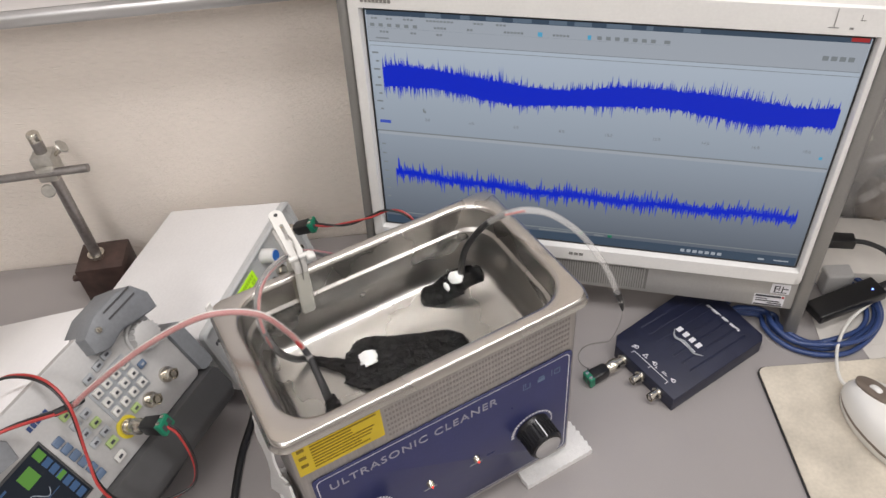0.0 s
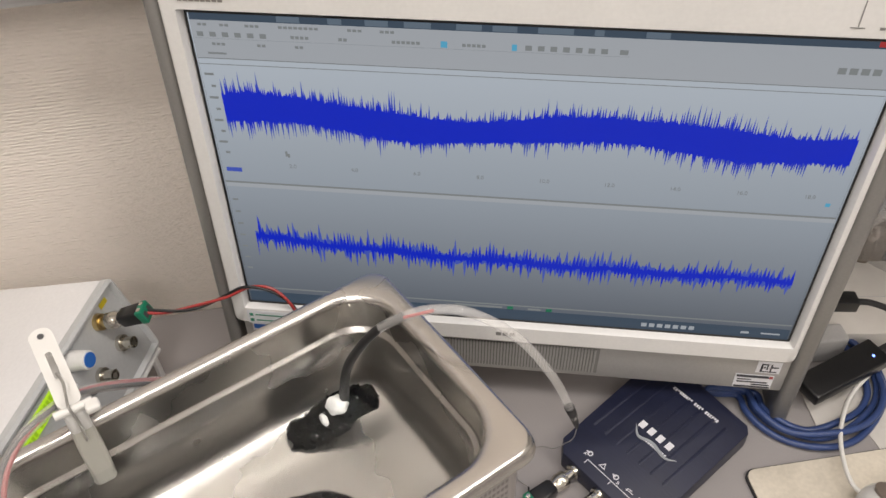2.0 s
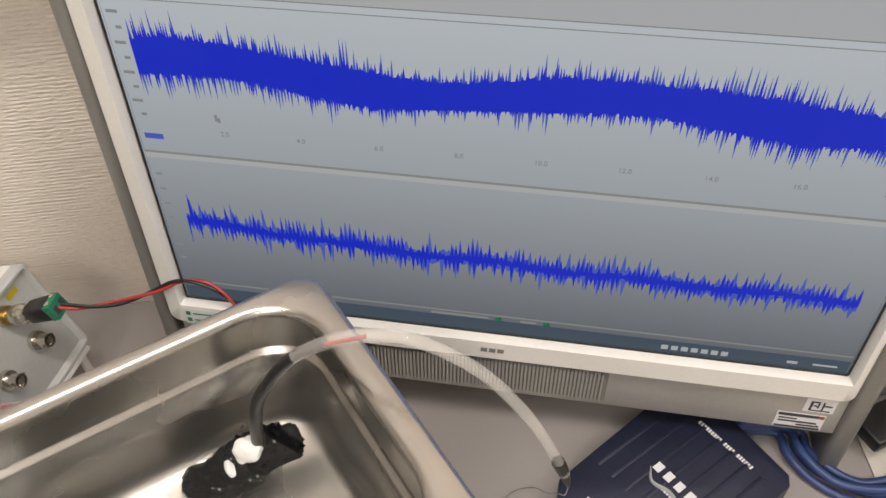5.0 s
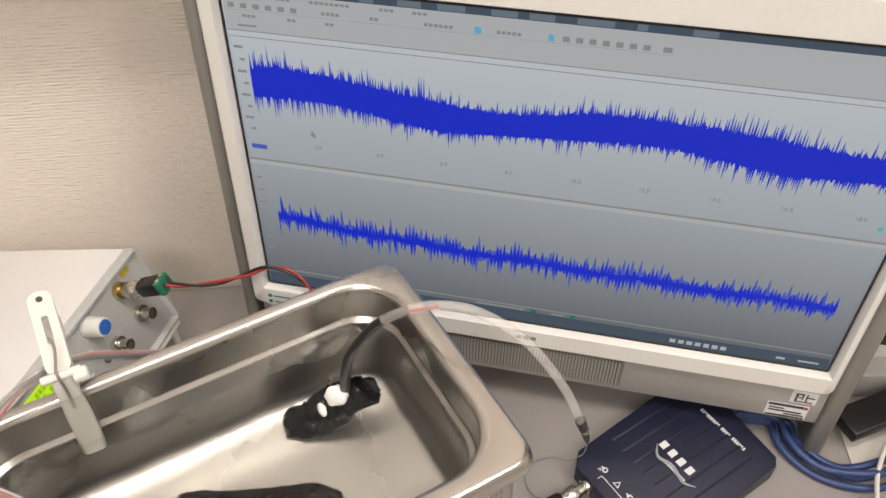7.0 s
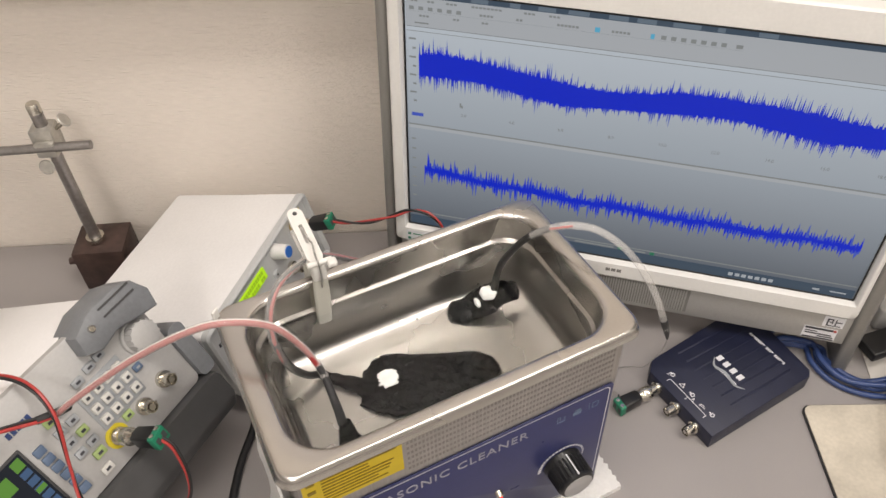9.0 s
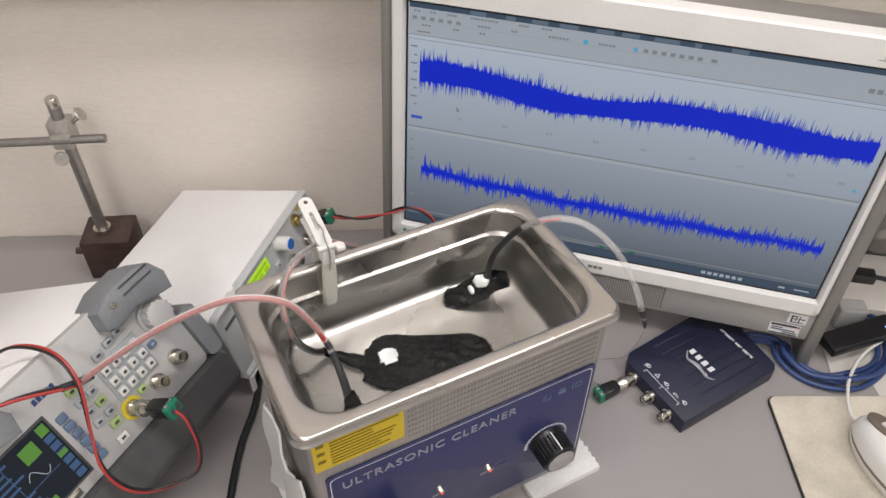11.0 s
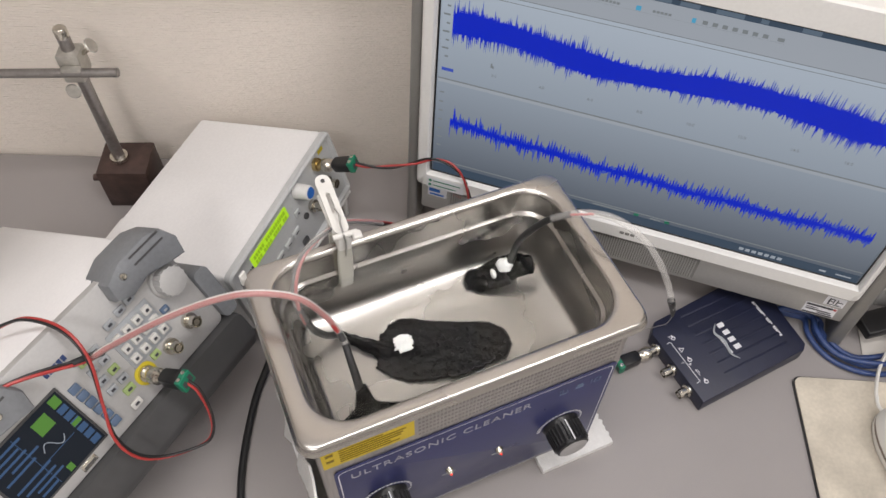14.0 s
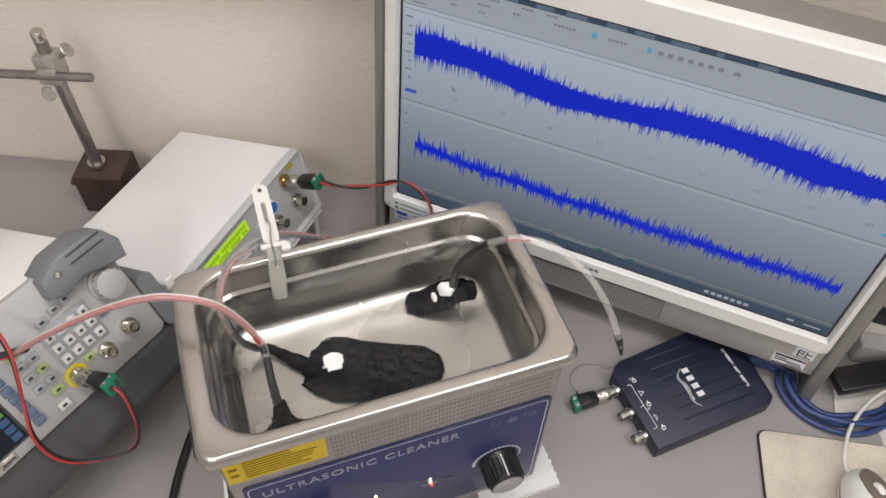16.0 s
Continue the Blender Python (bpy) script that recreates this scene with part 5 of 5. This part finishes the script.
part("underside", loft([mouse_loop(0.93, 0.0), mouse_loop(0.985, 0.004), mouse_loop(1.0, 0.0095)]), M_mouse, ms)
part("band", loft([mouse_loop(0.992, 0.0096), mouse_loop(0.985, 0.0135)]), M_mgrey, ms, "bronze-grey side band")
part("top_shell", loft([mouse_loop(1.0, 0.0136), mouse_loop(0.985, 0.019), mouse_loop(0.92, 0.0265, -0.001), mouse_loop(0.78, 0.0325, -0.002), mouse_loop(0.55, 0.036, -0.004), mouse_loop(0.25, 0.0375, -0.005), mouse_loop(0.03, 0.0378, -0.005)]), M_mouse, ms, "glossy pearl top shell")
part("wheel_well", slab([(0.017 + 0.021 * math.cos(2 * math.pi * k / 20), 0.0095 * math.sin(2 * math.pi * k / 20)) for k in range(20)], 0.028, 0.0352, 0.001), M_mgrey, ms, "dark oval wheel well").matrix_local = pose(0.004, 0, 0.0060, 0, 12)
part("wheel", lathe([(0, -0.003), (0.008, -0.003), (0.0092, -0.0015), (0.0092, 0.0015), (0.008, 0.003), (0, 0.003)], pose(0.026, 0, 0.0305, 90), 24), M_white, ms, "white scroll wheel")
part("cable", sweep([(0.048, 0.0, 0.012), (0.060, 0.001, 0.012), (0.078, -0.012, 0.010), (0.098, -0.035, 0.008), (0.115, -0.068, 0.008), (0.122, -0.105, 0.010), (0.13, -0.15, 0.006), (0.15, -0.24, 0.002)], 0.0018, 10), M_whitewire, ms, "white mouse cable")

for k, (dr, dz) in enumerate(((0.0, 0.0), (0.008, 0.0015), (0.016, 0.0), (0.005, 0.007))):
    uc = thing("usb_cable", pose(0, 0, 0), "coiled blue cable behind the monitor foot", "cable", "blue cable coils")
    pts = []
    for i in range(17):
        w = radians(150 + 17.5 * i)
        pts.append((0.703 + (0.068 - dr) * math.cos(w) * 1.0, 0.388 + (0.058 - dr) * math.sin(w) + 0.002 * math.sin(i + k), 0.004 + dz + 0.0012 * math.sin(i * 1.7 + k * 2)))
    pts = [(0.622 - 0.002 * k, 0.452 - 0.007 * k, 0.007 + 0.5 * dz), (0.6255, 0.432, 0.0065 + dz)] + pts
    part("cord", sweep(pts, 0.0029, 10, steps=6), M_bluewire, uc)
uc = thing("usb_plug", pose(0.622, 0.449, 0.0085, 0, 0, 12), "blue plug in the back of the oscilloscope box", "connector")
part("plug_body", box(-0.012, 0.010, -0.006, 0.006, -0.005, 0.005, 0.0015), M_bluewire, uc)

hub = thing("usb_dongle", Matrix.Translation((0.722, 0.3745, 0.0215)) @ Vector((0.0936, -0.015, 0.004)).to_track_quat("X", "Z").to_matrix().to_4x4(), "slim black adapter with a blue light lying on the cables", "adapter")
part("body", box(-0.042, 0.042, -0.0130, 0.0130, -0.0060, 0.0060, 0.002, 3), M_black, hub)
part("light", lathe([(0, 0.0005), (0.0010, 0.0004), (0.0012, 0), (0, 0)], pose(0.030, -0.003, 0.0061), 10), M_led, hub, "tiny blue light")
part("cable_boot", rod_between((0.0421, 0, 0), (0.054, 0.001, 0.001), 0.0042, 12, 0.003), M_rubber, hub)
hc = thing("video_cable", pose(0, 0, 0), "black plug and cable curving down to the adapter", "cable")
part("plug", box(-0.016, 0.012, -0.007, 0.007, -0.0055, 0.0055, 0.0015), M_black, hc, "black moulded plug").matrix_local = pose(0.7085, 0.396, 0.1, 0, 0, -38)
part("cord", sweep([(0.718, 0.389, 0.1), (0.729, 0.3805, 0.098), (0.7424, 0.3665, 0.090), (0.7550, 0.3540, 0.070), (0.776, 0.3565, 0.048), (0.785, 0.3625, 0.031), (0.7750, 0.3660, 0.0240)], 0.0026, 10), M_wire, hc)

# ---- clutter beyond the monitor ----
cb = thing("flat_box", pose(0.79, 0.425, 0, 0, 0, -36), "flat white carton lying on the desk", "box")
part("carton", box(-0.06, 0.11, -0.040, 0.052, 0.0002, 0.022, 0.0015), M_paper, cb)
part("flap_line", box(-0.058, 0.108, 0.004, 0.0046, 0.0221, 0.0225), M_panel, cb)
cb = thing("plug_block", pose(0.742, 0.405, 0, 0, 0, -30), "white plastic plug block among the cables", "plug")
part("body", box(-0.014, 0.016, -0.010, 0.010, 0.0002, 0.030, 0.003, 3), M_panel, cb)
for k, (x, y, r, z, w, h) in enumerate(((0.758, 0.335, -20, 0.0003, 0.05, 0.04), (0.80, 0.31, 12, 0.0006, 0.07, 0.05), (0.709, 0.357, -33, 0.0009, 0.03, 0.022))):
    pp = thing("paper_slip", pose(x, y, z, 0, 0, r), "loose white paper slip on the desk", "paper", "loose paper slips")
    part("sheet", box(-w, w, -h, h, 0, 0.0003), M_paper, pp)


def crumpled(seed, sx, sy, sz):
    bm = bmesh.new()
    bmesh.ops.create_icosphere(bm, subdivisions=4, radius=1)
    for v in bm.verts:
        k = 1 + 0.25 * noise.noise(v.co * 1.6 + Vector((seed, 0, 0))) + 0.16 * abs(noise.noise(v.co * 4.5 + Vector((0, seed, 0)))) + 0.05 * noise.noise(v.co * 12)
        c = v.co * k
        v.co = Vector((c.x * sx, c.y * sy, max(0.0, (c.z + 0.75) * sz)))
    return bm


bag = thing("plastic_bag", pose(0.925, 0.455, 0.0002, 0, 0, -25), "crumpled clear plastic bag holding dark odds and ends", "plastic bag")
b = part("film", crumpled(4, 0.105, 0.085, 0.135), M_bag, bag, "clear crumpled film")
b.visible_shadow = False
part("content", crumpled(9, 0.045, 0.04, 0.03), M_greykey, bag, "dark contents")
part("content", crumpled(2, 0.022, 0.025, 0.035), M_mgrey, bag, "brown contents").matrix_local = pose(-0.05, -0.02, 0)
bag2 = thing("plastic_bag", pose(0.865, 0.505, 0.0002, 0, 0, 10), "clear plastic bag with rolled tubing", "plastic bag")
b = part("film", crumpled(14, 0.055, 0.045, 0.105), M_bag, bag2)
b.visible_shadow = False
tb = part("tubing", sweep([(-0.04, -0.03, 0.10), (-0.02, -0.045, 0.105), (0.0, -0.055, 0.095), (0.0, -0.06, 0.075), (-0.015, -0.05, 0.06), (-0.04, -0.04, 0.05)], 0.005, 12), M_film, bag2, "loop of clear tubing")
tb.visible_shadow = False
duct = solid("trim_duct", box(0.795, 0.815, -0.022, -0.0005, 0.02, 1.2, 0.002), M_chin, 40)
duct.matrix_world = WALL
tagged(duct, "grey cable duct running up the wall", "cable duct", kind="structure")
# depth is a guess, enlarged so that the cabinet shades the corner below
cab = thing("wall_cabinet", WALL @ pose(1.0, 0, 0.30), "pale grey cabinet hung on the wall", "cabinet")
part("body", box(-0.17, 0.5, -0.34, -0.001, 0.0, 0.5, 0.004), M_chin, cab)
part("door", box(-0.165, 0.16, -0.352, -0.341, 0.004, 0.496, 0.003), M_chin, cab)
part("door", box(0.165, 0.495, -0.352, -0.341, 0.004, 0.496, 0.003), M_chin, cab)

# ---- from the plan's units to true metres ----
for me in bpy.data.meshes:
    me.transform(Matrix.Scale(S, 4))
for ob in scene.objects:
    if ob.type in {"MESH", "EMPTY"}:
        ob.location = ob.location * S
        shift = ob.matrix_parent_inverse.copy()
        shift.translation = shift.translation * S
        ob.matrix_parent_inverse = shift
